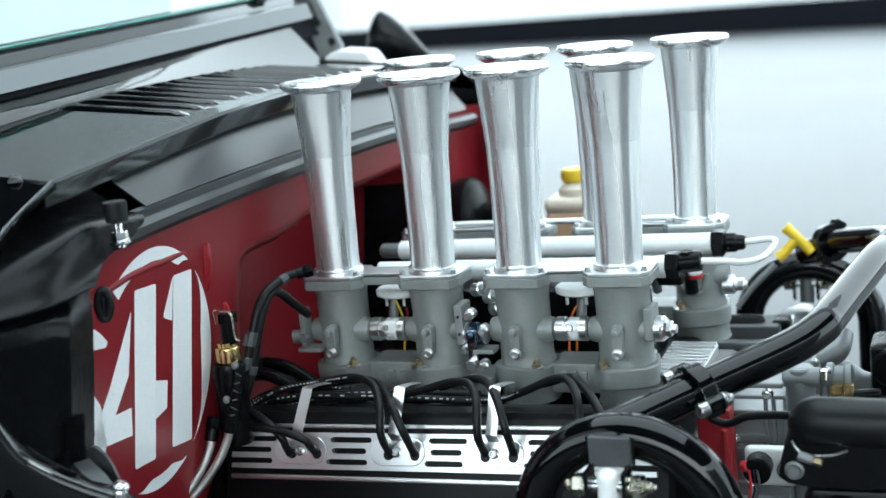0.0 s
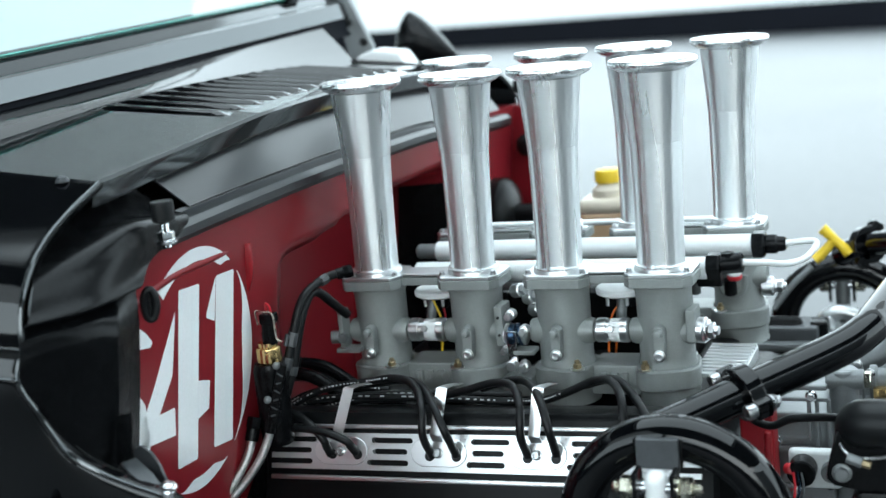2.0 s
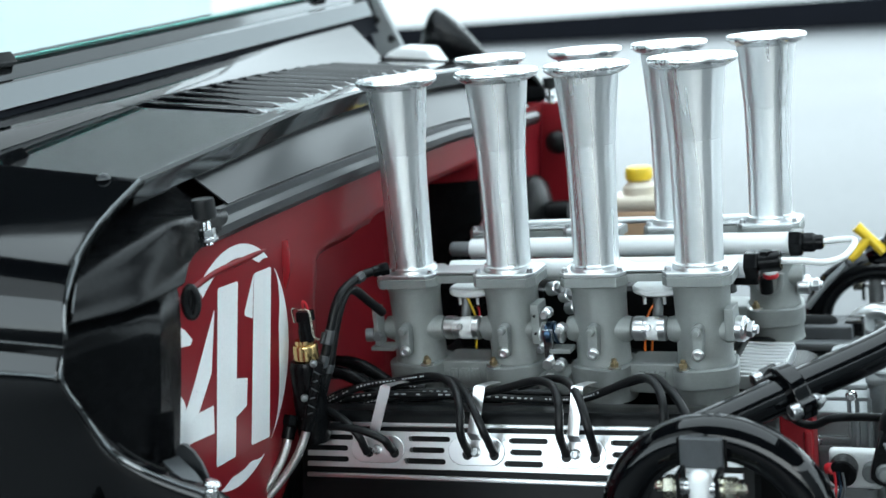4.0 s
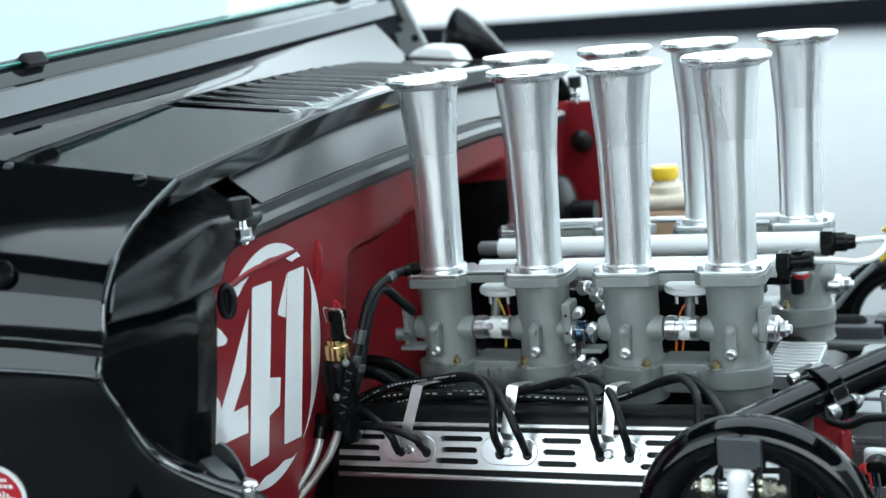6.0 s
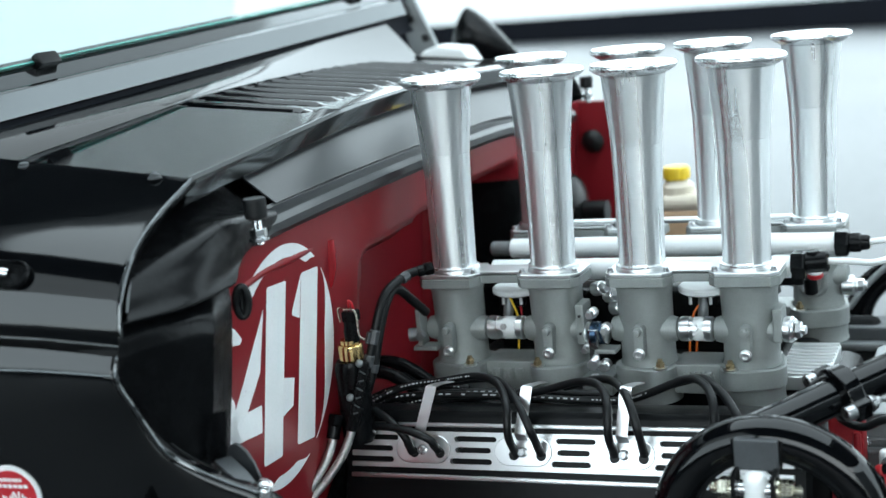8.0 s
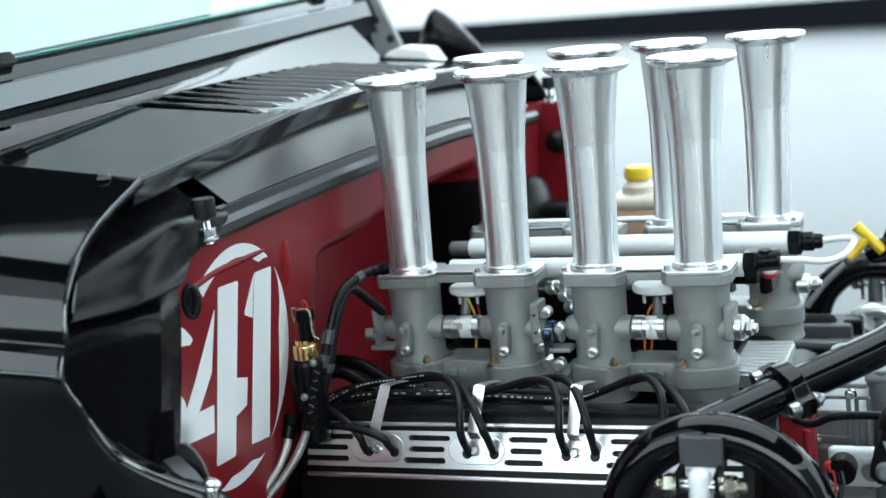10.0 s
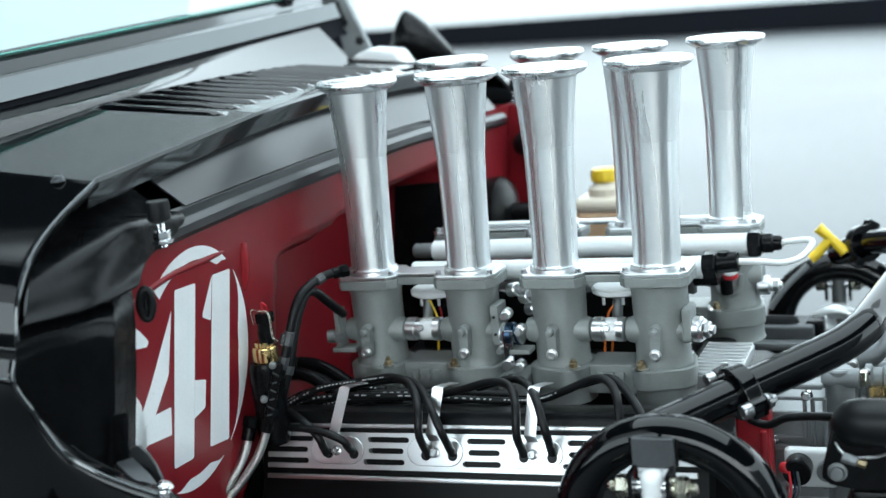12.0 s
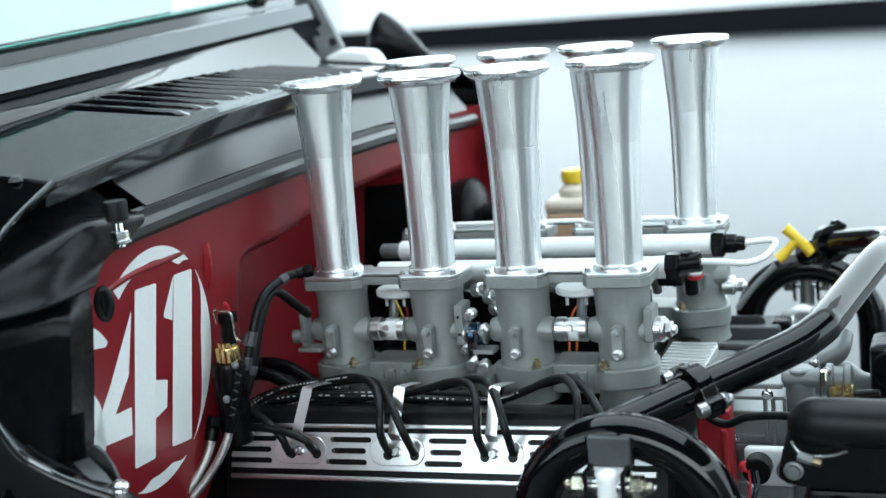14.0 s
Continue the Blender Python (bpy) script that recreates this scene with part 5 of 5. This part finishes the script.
        lathe(bm, [(0.0050, 0.0), (0.0068, 0.0002), (0.0070, 0.0010), (0.0070, 0.0078), (0.0064, 0.0088), (0.0040, 0.0089)], p - ax * half, p - ax * 1.0, 48, cap=False, wave=lambda a, r, h: 0.00016 * math.cos(24 * a) if r > 0.0069 else 0.0)
        bolt = part("socket_bolt", bm, BOLT, clamp, "knurled steel socket head bolt")
        # Socket floor in black; the recess's shade is put into its colour.
        bm = B()
        hexa(bm, p - ax * (half + 0.0050), p - ax * (half + 0.0062), 0.0042)
        part("socket_shade", bm, BLACKIRON, bolt, "hex socket floor, black in place of shade")
        bm = B()
        lathe(bm, [(0.0078, 0.0), (0.0078, 0.0014), (0.004, 0.0015)], p + ax * half, p + ax, 20)
        hexa(bm, p + ax * (half + 0.0014), p + ax * (half + 0.0070), 0.0066)
        rod(bm, p + ax * (half + 0.0070), p + ax * (half + 0.0105), 0.0038, 12)
        part("clamp_nut", bm, BOLT, bolt)
    return clamp


ax = (A1 - A0).normalized()
tube_clamp(A0 + ax * 0.1005, ax, Vector((0.041, -0.025, -0.012)), "gloss black two-piece tube clamp with bright socket bolts")
tube_clamp(Vector((0.5363, 0.5, 0.9095)), Vector((0.078, -0.10, 0.030)), Vector((0.3, 0.5, 0.75)), "gloss black two-piece tube clamp on the far bar", False)

# ---- things at the front of the engine ----
timing = thing("timing_cover", (0.5, 0.1, 0.6), "raw grey alloy timing cover with bosses and ribs", "engine cover")
bm = B()
box(bm, (0.50, 0.14, 0.745), (0.07, 0.26, 0.19), 0.012)
part("casting", bm, ALLOY, timing)
bm = B()
rod(bm, (0.545, 0.035, 0.883), (0.545, 0.035, 0.70), 0.015, 20)
rod(bm, (0.528, 0.03, 0.873), (0.566, 0.03, 0.873), 0.0105, 18)
part("boss", bm, ALLOY, timing)
bm = B()
hexa(bm, (0.566, 0.03, 0.873), (0.573, 0.03, 0.873), 0.009)
part("boss_bolt", bm, ZINC, timing)
bm = B()
for z in (0.87, 0.84, 0.80, 0.745):
    box(bm, (0.5, 0.012, z), (0.062, 0.01, 0.006), 0.002)
box(bm, (0.475, 0.012, 0.80), (0.006, 0.01, 0.14), 0.002)
part("rib", bm, ALLOY, timing)
for (xa, za), (xb, zb) in (((0.474, 0.858), (0.512, 0.815)), ((0.476, 0.805), (0.512, 0.762)), ((0.520, 0.858), (0.532, 0.79))):
    bm = B()
    for c, s in ((((xa + xb) / 2, za), (xb - xa, 0.004)), (((xa + xb) / 2, zb), (xb - xa, 0.004)), ((xa, (za + zb) / 2), (0.004, za - zb)), ((xb, (za + zb) / 2), (0.004, za - zb))):
        box(bm, (c[0], 0.0085, c[1]), (s[0], 0.007, s[1]), 0.001)
    part("panel_rim", bm, ALLOY, timing)
for bx_, bz_ in ((0.478, 0.812), (0.515, 0.862), (0.530, 0.80), (0.53, 0.765), (0.495, 0.758), (0.468, 0.855)):
    bm = B()
    lathe(bm, [(0.0062, 0), (0.0062, 0.0015), (0.0046, 0.002), (0.0044, 0.006), (0.0035, 0.007)], (bx_, 0.007, bz_), (bx_, -1, bz_), 10)
    part("cover_bolt", bm, STEEL, timing)
bm = B()
box(bm, (0.4120, 0.10, 0.862), (0.054, 0.12, 0.016), 0.002)
pad = part("ribbed_pad", bm, BRIGHT, engine, "bright ribbed intake pad")
for k in range(10):
    part("pad_rib", box(B(), (0.4120, 0.045 + 0.012 * k, 0.8715), (0.052, 0.006, 0.004), 0.001), BRIGHT, pad)
red = thing("red_cover", (0.47, 0.0, 0.76), "small bright red plastic cover beside the timing cover", "engine cover")
bm = B()
box(bm, (0.463, -0.012, 0.80), (0.035, 0.03, 0.11), 0.004)
box(bm, (0.474, -0.020, 0.79), (0.008, 0.022, 0.09), 0.003)
part("cover_shell", bm, RED_COVER, red)
plate_white = thing("sensor_plate", (0.52, -0.045, 0.77), "white gasket plate with a round black sensor", "sensor")
bm = B()
box(bm, (0.521, -0.035, 0.800), (0.052, 0.012, 0.042), 0.0055, seg=4)
part("gasket", bm, RAIL, plate_white)
bm = B()
rod(bm, (0.510, -0.038, 0.803), (0.510, -0.062, 0.803), 0.0140, 24)
part("sensor", bm, SATIN, plate_white, "round black sensor")
bm = B()
rod(bm, (0.538, -0.038, 0.800), (0.538, -0.050, 0.800), 0.0105, 20)
part("sensor_bolt", bm, ALLOY, plate_white)
bm = B()
rod(bm, (0.496, -0.055, 0.806), (0.502, -0.06, 0.808), 0.006, 12)
part("red_plug", bm, RED_PLASTIC, plate_white, "red wire plug")
for k, (mat, dx) in enumerate(((RED_PLASTIC, 0.0), (STEEL_BLUE, 0.004), (CHARCOAL, 0.008))):
    bm = B()
    tube(bm, [(0.503 + dx, -0.064, 0.806), (0.505 + dx, -0.072, 0.79), (0.499 + dx * 0.6, -0.07, 0.765), (0.488 + dx * 0.4, -0.066, 0.73)], 0.0013, 8)
    part("thin_wire", bm, mat, plate_white)

hose = thing("radiator_hose", (0.57, -0.15, 0.86), "thick black rubber radiator hose elbow", "hose")
bm = B()
tube(bm, [(0.590, -0.125, 0.82), (0.582, -0.128, 0.85), (0.5765, -0.140, 0.878), (0.579, -0.158, 0.8935), (0.594, -0.170, 0.8985), (0.64, -0.172, 0.8985), (0.72, -0.172, 0.896), (0.85, -0.17, 0.89)], lambda t: 0.0217, 32, 10)
part("hose_elbow", bm, RUBBER, hose)
bm = B()
tube(bm, [(0.5611, -0.1720, 0.8790), (0.5670, -0.1820, 0.8750), (0.5760, -0.1860, 0.8716), (0.5951, -0.1840, 0.8720), (0.6091, -0.1780, 0.8745)], 0.0016, 8)
part("clamp_band", bm, BOLT, hose)
bm = B()
rod(bm, (0.5683, -0.1900, 0.8734), (0.5814, -0.1920, 0.8699), 0.0048, 14)
part("clamp_screw", bm, ALLOY, hose, "grey clamp screw housing")
bm = B()
rod(bm, (0.5814, -0.1920, 0.8699), (0.5886, -0.1930, 0.8679), 0.0036, 6)
part("screw_tip", bm, BRASS_DULL, hose, "plated screw head")
water = thing("water_neck", (0.62, -0.15, 0.55), "black cast water neck flange with a hex bolt", "engine part")
bm = B()
plate(bm, [(0.5575, 0.890), (0.5475, 0.852), (0.5470, 0.843), (0.5540, 0.8365), (0.575, 0.834), (0.62, 0.834), (0.72, 0.84), (0.72, 0.89)], (0, -0.150, 0), (1, 0, 0), (0, 0, 1), 0.018, 0.003)
part("neck_flange", bm, SATIN, water)
bm = B()
box(bm, (0.662, -0.135, 0.69), (0.19, 0.06, 0.284), 0.012)
rod(bm, (0.60, -0.150, 0.80), (0.60, -0.178, 0.80), 0.026, 28)
rod(bm, (0.68, -0.150, 0.79), (0.68, -0.18, 0.79), 0.03, 28)
part("neck_body", bm, SATIN, water)
for c in ((0.5612, -0.1680, 0.8503),):
    bm = B()
    lathe(bm, [(0.0088, 0), (0.0088, 0.002), (0.0066, 0.003), (0.0064, 0.008), (0.0052, 0.009)], c, (c[0], -1, c[2]), 18)
    part("flange_bolt", bm, ALLOY, water)
thin = thing("vacuum_hose", (0.48, -0.03, 0.85), "thin black vacuum hose crossing the engine front", "hose")
bm = B()
tube(bm, [(0.4480, 0.0050, 0.8400), (0.4560, -0.0200, 0.8480), (0.4680, -0.0480, 0.8520), (0.4851, -0.0600, 0.8529), (0.5040, -0.0700, 0.8641), (0.5276, -0.0800, 0.8701), (0.5517, -0.1000, 0.8774), (0.5724, -0.1000, 0.8757)], 0.0042, 12)
part("hose_run", bm, RUBBER, thin)
# casting lumps and brass fitting further along the front
pump = thing("water_pump", (0.58, 0.16, 0.7), "raw alloy water pump housing with a brass fitting", "water pump")
bm = B()
lathe(bm, [(0.02, 0), (0.034, 0.01), (0.038, 0.03), (0.036, 0.05), (0.024, 0.065), (0.02, 0.08)], (0.535, 0.15, 0.815), (1.2, 0.15, 0.83), 28)
part("housing", bm, ALLOY, pump)
bm = B()
tube(bm, [(0.5273, 0.1000, 0.8545), (0.5497, 0.1200, 0.8613), (0.5723, 0.1400, 0.8670), (0.5774, 0.1600, 0.8820)], 0.013, 16)
rod(bm, (0.5361, 0.0800, 0.8643), (0.5599, 0.0800, 0.8678), 0.014, 20)
lathe(bm, [(0.010, 0), (0.0165, 0.002), (0.0165, 0.008), (0.0130, 0.010), (0.0130, 0.019), (0.0150, 0.021), (0.0150, 0.027), (0.009, 0.029)], (0.5660, 0.0800, 0.8560), (1.0, 0.0800, 0.8600), 22)
part("outlet", bm, ALLOY, pump)
for bx_, by_, bz_ in ((0.5480, 0.0640, 0.8560), (0.5560, 0.0700, 0.8760), (0.5690, 0.0630, 0.8690), (0.5400, 0.0660, 0.8720)):
    bm = B()
    lathe(bm, [(0.0052, 0), (0.0052, 0.0012), (0.004, 0.0016), (0.004, 0.005), (0.003, 0.0056)], (bx_, by_, bz_), (bx_, -1, bz_), 12)
    part("pump_bolt", bm, BOLT, pump)
bm = B()
for k in range(4):
    box(bm, (0.5440 + 0.0085 * k, 0.0730, 0.8480 - 0.002 * k), (0.0030, 0.012, 0.030), 0.001)
box(bm, (0.5560, 0.0760, 0.8350), (0.050, 0.014, 0.006), 0.0015)
part("pump_rib", bm, ALLOY, pump)
bm = B()
box(bm, (0.6480, 0.1250, 0.8580), (0.075, 0.06, 0.060), 0.008)
rod(bm, (0.6350, 0.0960, 0.8640), (0.6350, 0.0860, 0.8640), 0.022, 28)
part("dark_housing", bm, SATIN, pump, "dark housing beside the pump")
bm = B()
hexa(bm, (0.5725, 0.0600, 0.8468), (0.5852, 0.0600, 0.8476), 0.0085)
hexa(bm, (0.5863, 0.0600, 0.8477), (0.5966, 0.0600, 0.8485), 0.0085)
part("brass_fitting", bm, BRASS, pump, "brass fitting")
bm = B()
rod(bm, (0.5964, 0.0600, 0.8435), (0.6237, 0.0600, 0.8453), 0.0065, 14)
part("black_line", bm, SATIN, pump)
# far-side boxes and castings behind the brace bar
mod = thing("control_box", (0.45, 0.42, 0.8), "flat charcoal plastic box on the far valve cover", "control box")
bm = B()
box(bm, (0.4425, 0.4000, 0.8123), (0.075, 0.06, 0.034), 0.004)
part("case", bm, CHARCOAL, mod)
bm = B()
box(bm, (0.4795, 0.4000, 0.8147), (0.024, 0.03, 0.036), 0.004)
part("plug", bm, SATIN, mod)
far_cover = thing("valve_cover", (0.3, 0.43, 0.75), "black valve cover of the far bank", "valve cover")
bm = B()
box(bm, (0.22, 0.42, 0.78), (0.48, 0.12, 0.07), 0.01, Matrix.Rotation(radians(-35), 3, "X"))
part("cover_shell", bm, BLACKIRON, far_cover)
bm = B()
box(bm, (0.43, 0.38, 0.806), (0.13, 0.05, 0.012), 0.004)
part("end_rail", bm, ALLOY, far_cover)
# far shock hardware lumps
bm = B()
far_link = thing("steering_linkage", (0.50, 0.5, 0.6), "pale alloy linkage pieces inside the far hoop", "linkage")
for px_, py_, r in ((0, 0, 0.014), (0.03, -0.02, 0.012), (-0.02, -0.03, 0.013)):
    rod(bm, (0.47 + px_, 0.50, 0.79 + py_), (0.49 + px_, 0.49, 0.80 + py_), r, 16)
tube(bm, [(0.455, 0.50, 0.76), (0.47, 0.5, 0.80), (0.50, 0.5, 0.815), (0.53, 0.5, 0.80)], 0.011, 14)
part("linkage_piece", bm, BRIGHT, far_link)

# dipstick with a yellow handle
dip = thing("dipstick", (0.43, 0.40, 0.8), "dipstick tube with a bright yellow tee handle", "dipstick")
bm = B()
tube(bm, [(0.4118, 0.4600, 0.8297), (0.4352, 0.4700, 0.8591), (0.4636, 0.4800, 0.8859)], 0.0042, 12)
part("tube", bm, ALLOY, dip)
bm = B()
tube(bm, [(0.4672, 0.4850, 0.8934), (0.4788, 0.4870, 0.9031), (0.4932, 0.4880, 0.9200)], lambda t: 0.0080 - 0.0020 * t, 14)
tube(bm, [(0.4782, 0.4880, 0.9363), (0.4947, 0.4880, 0.9200), (0.5125, 0.4880, 0.9005)], lambda t: 0.0062 + 0.0016 * abs(2 * t - 1), 14)
part("handle", bm, YELLOW, dip, "yellow tee handle")

# brake fluid bottle with a yellow cap, black booster beside it
bottle = thing("reservoir_bottle", (0.19, 0.62, 0.88), "translucent fluid reservoir with amber fluid and a yellow cap", "bottle")
bm = B()
box(bm, (0.156, 0.62, 0.957), (0.106, 0.074, 0.026), 0.012, seg=5)
lathe(bm, [(0.028, 0.962), (0.026, 0.981), (0.017, 0.989), (0.017, 0.996)], (0.148, 0.62, 0), (0.148, 0.62, 1), 24)
part("upper_shell", bm, MILKY, bottle, "milky white plastic")
bm = B()
box(bm, (0.156, 0.62, 0.912), (0.104, 0.072, 0.080), 0.012, seg=4)
part("fluid_shell", bm, AMBER, bottle, "amber fluid behind plastic")
bm = B()
lathe(bm, [(0.019, 0.991), (0.0205, 0.994), (0.0205, 1.006), (0.018, 1.0105), (0.005, 1.012)], (0.148, 0.62, 0), (0.148, 0.62, 1), 28, wave=lambda a, r, h: 0.0006 * math.cos(14 * a) if r > 0.02 else 0)
part("cap", bm, YELLOW, bottle, "ribbed yellow cap")
bm = B()
tube(bm, [(0.17, 0.62, 0.886), (0.17, 0.615, 0.8), (0.17, 0.585, 0.7), (0.17, 0.58, 0.548)], 0.008, 10)
part("stay", bm, SATIN, bottle, "black stay")
booster = thing("brake_booster", (0.0, 0.58, 0.88), "black round brake booster on the firewall", "brake booster")
bm = B()
lathe(bm, [(0.03, 0), (0.055, 0.006), (0.06, 0.02), (0.06, 0.035), (0.052, 0.045), (0.03, 0.052), (0.018, 0.054), (0.018, 0.09)], (-0.045, 0.585, 0.95), (1, 0.585, 0.95), 36)
part("canister", bm, BLACKIRON, booster)
bm = B()
rod(bm, (0.02, 0.53, 0.915), (0.10, 0.53, 0.912), 0.004, 12)
rod(bm, (-0.02, 0.50, 0.915), (0.04, 0.50, 0.914), 0.0035, 12)
part("pipe", bm, ALLOY, booster)

# ---- ignition coil, hoses and braided lines by the firewall ----
coil = thing("pressure_sensor", (-0.03, -0.15, 0.85), "black cylindrical sender with a brass hex and wire plug", "sender")
bm = B()
lathe(bm, [(0.015, 0.85), (0.0180, 0.856), (0.0180, 0.934), (0.0155, 0.941)], (-0.028, -0.15, 0), (-0.028, -0.15, 1), 28)
part("sender_body", bm, SATIN, coil)
bm = B()
lathe(bm, [(0.0125, 0.941), (0.0138, 0.944), (0.0138, 0.957), (0.0125, 0.959), (0.0105, 0.9595), (0.0105, 0.964)], (-0.026, -0.15, 0), (-0.026, -0.15, 1), 12)
part("brass_hex", bm, BRASS, coil, "bright brass hex")
bm = B()
lathe(bm, [(0.008, 0.962), (0.0085, 0.975), (0.0075, 0.977), (0.0075, 0.99)], (-0.0225, -0.15, 0), (-0.0225, -0.15, 1), 18)
box(bm, (-0.021, -0.15, 0.99), (0.016, 0.015, 0.012), 0.002)
part("plug", bm, SATIN, coil)
bm = B()
tube(bm, [(-0.030, -0.158, 0.985), (-0.030, -0.16, 1.0), (-0.022, -0.161, 1.0), (-0.010, -0.16, 0.997), (-0.009, -0.159, 0.972), (-0.004, -0.158, 0.966)], 0.0011, 8)
part("wire_clip", bm, ZINC, coil)
bm = B()
tube(bm, [(-0.022, -0.15, 0.995), (-0.021, -0.152, 1.006), (-0.018, -0.15, 1.003), (-0.018, -0.148, 0.992)], 0.0014, 8)
part("red_wire", bm, RED_PLASTIC, coil)

for k, (pts, r, label) in enumerate((
    ([(0.0342, -0.0600, 1.0187), (0.0160, -0.0750, 1.0162), (0.0049, -0.1000, 1.0081), (-0.0005, -0.1150, 0.9951), (-0.0065, -0.1250, 0.9695), (-0.0127, -0.1320, 0.9430), (-0.0209, -0.1400, 0.9135), (-0.0314, -0.1470, 0.8816), (-0.0405, -0.1500, 0.8552)], 0.0050, "black rubber coolant hose held by grey clips"),
    ([(0.0100, -0.0300, 0.9606), (0.0083, -0.0600, 0.9833), (0.0077, -0.0850, 1.0010), (0.0030, -0.0980, 1.0013), (-0.0016, -0.1100, 0.9842), (-0.0063, -0.1180, 0.9611), (-0.0123, -0.1250, 0.9312), (-0.0211, -0.1320, 0.9012), (-0.0338, -0.1380, 0.8673)], 0.0052, "black rubber coolant hose that loops to the manifold"),
)):
    h = thing("coolant_hose", pts[0], label, "hose", "coolant hoses")
    bm = B()
    tube(bm, pts, r, 16, 8)
    part("hose_run", bm, RUBBER, h)
    for i, long in ((1, 0.010), (4, 0.016), (5, 0.014), (6, 0.012)) if k == 0 else ((6, 0.010),):
        p, q = Vector(pts[i]), Vector(pts[i + 1])
        d = (q - p).normalized()
        bm = B()
        rod(bm, p + d * 0.002, p + d * (0.002 + long), r * 1.22, 8, 0.15)
        box(bm, p + d * (0.002 + long / 2) + Vector((-0.004, -0.004, 0)), (0.006, 0.006, long * 0.8), 0.001, Matrix((d.orthogonal().normalized(), d.cross(d.orthogonal()).normalized(), d)).transposed())
        part("hose_clip", bm, CHARCOAL, h, "grey plastic hose clip")
    if k == 0:
        p, q = Vector(pts[0]), Vector(pts[1])
        d = (q - p).normalized()
        bm = B()
        hexa(bm, p - d * 0.004, p + d * 0.006, 0.0075)
        rod(bm, p + d * 0.006, p + d * 0.014, 0.0062, 14)
        part("hose_fitting", bm, SATIN, h, "black hose fitting")
holder = thing("hose_bracket", (-0.0186, -0.1500, 0.9100), "dark engraved hose bracket held by two screws", "bracket")
bm = B()
p0, p1 = Vector((-0.0030, -0.1660, 0.9440)), Vector((-0.0200, -0.1730, 0.8800))
d = (p1 - p0)
ux = d.normalized()
uy = Vector((0.9, 0.4, 0))
uy = (uy - ux * uy.dot(ux)).normalized()
plate(bm, [(0, -0.004), (d.length * 0.85, -0.0055), (d.length, -0.001), (d.length, 0.003), (d.length * 0.85, 0.0045), (0, 0.0055)], p0 - ux.cross(uy) * 0.003, ux, uy, 0.004, 0.001)
part("bracket_plate", bm, SATIN, holder)
bm = B()
nrm = ux.cross(uy)
if nrm.y > 0:
    nrm = -nrm
for i, t in enumerate((0.16, 0.30, 0.44, 0.58, 0.72, 0.84)):
    c = p0 + ux * (d.length * t) + nrm * 0.004
    box(bm, c, (0.0016, 0.0072 - 0.0015 * (i % 2), 0.0012), 0.0003, Matrix((ux, uy, nrm)).transposed() @ Matrix.Rotation(radians(25 if i % 2 else -20), 3, "Z"))
part("raised_mark", bm, CHARCOAL, holder, "raised illegible marks")
for t, o in ((0.02, -0.005), (0.60, -0.0085)):
    c = p0 + ux * (d.length * t) + uy * o + nrm * 0.002
    bm = B()
    lathe(bm, [(0.0040, 0), (0.0040, 0.003), (0.003, 0.0045), (0.001, 0.005)], c, c + nrm, 16)
    part("bracket_screw", bm, ALLOY, holder)
for k, pts in enumerate((
    [(-0.0485, -0.1680, 0.8680), (-0.0506, -0.1750, 0.8513), (-0.0551, -0.1850, 0.8357), (-0.0624, -0.1970, 0.8208), (-0.0737, -0.2100, 0.8031), (-0.0850, -0.2250, 0.7800)],
    [(-0.0237, -0.1680, 0.8785), (-0.0298, -0.1720, 0.8587), (-0.0396, -0.1800, 0.8377), (-0.0544, -0.1900, 0.8171), (-0.0704, -0.2050, 0.7979), (-0.0850, -0.2200, 0.7750)],
)):
    h = thing("braided_line", pts[-1], "braided steel hose line below black end fittings", "hose", "braided lines")
    bm = B()
    tube(bm, pts, 0.0047, 16, 10)
    part("braid", bm, BRAID, h)
    bm = B()
    p, q = Vector(pts[0]), Vector(pts[1])
    dd = (q - p).normalized()
    hexa(bm, p - dd * 0.016, p - dd * 0.004, 0.0085)
    rod(bm, p - dd * 0.004, p + dd * 0.010, 0.0072, 16)
    part("end_fitting", bm, SATIN, h)

# round sticker on the side panel
badge = thing("round_sticker", (-0.1814, -0.5009, 0.9286), "round red sticker with a white border and pale marks", "sticker")
bn = Vector((0.070, -0.980, -0.184)).normalized()
bx = Vector((0, 0, 1)).cross(bn).normalized()
by = bn.cross(bx)
bc = Vector((-0.1814, -0.5009, 0.9286))
for name, r, h, mat in (("border", 0.0266, 0.0016, WHITE), ("field", 0.0220, 0.0019, RED_PLASTIC)):
    bm = B()
    lathe(bm, [(r, 0), (r, h)], bc, bc + bn, 48)
    part(name, bm, mat, badge)
for name, u0, u1, v in (("word_bar", -0.0118, 0.0118, 0.0125), ("word_bar", -0.0162, 0.0162, 0.0061)):
    bm = B()
    for k in range(6):
        a = lerp(u0, u1, (k + 0.5) / 6)
        box(bm, bc + bx * a + by * v + bn * 0.0021, ((u1 - u0) / 8, 0.0036, 0.0004), 0, Matrix((bx, by, bn)).transposed())
    part(name, bm, WHITE, badge)
bm = B()
for k in range(9):
    a = -0.0138 + 0.00345 * k
    box(bm, bc + bx * a + by * (-0.006 - 0.002 * math.sin(k)) + bn * 0.0021, (0.0019, 0.011 - 0.0025 * abs(k - 4) * 0.6, 0.0004), 0, Matrix((bx, by, bn)).transposed() @ Matrix.Rotation(0.3 * math.sin(k * 2.0), 3, "Z"))
part("emblem", bm, WHITE, badge, "pale grey emblem strokes")
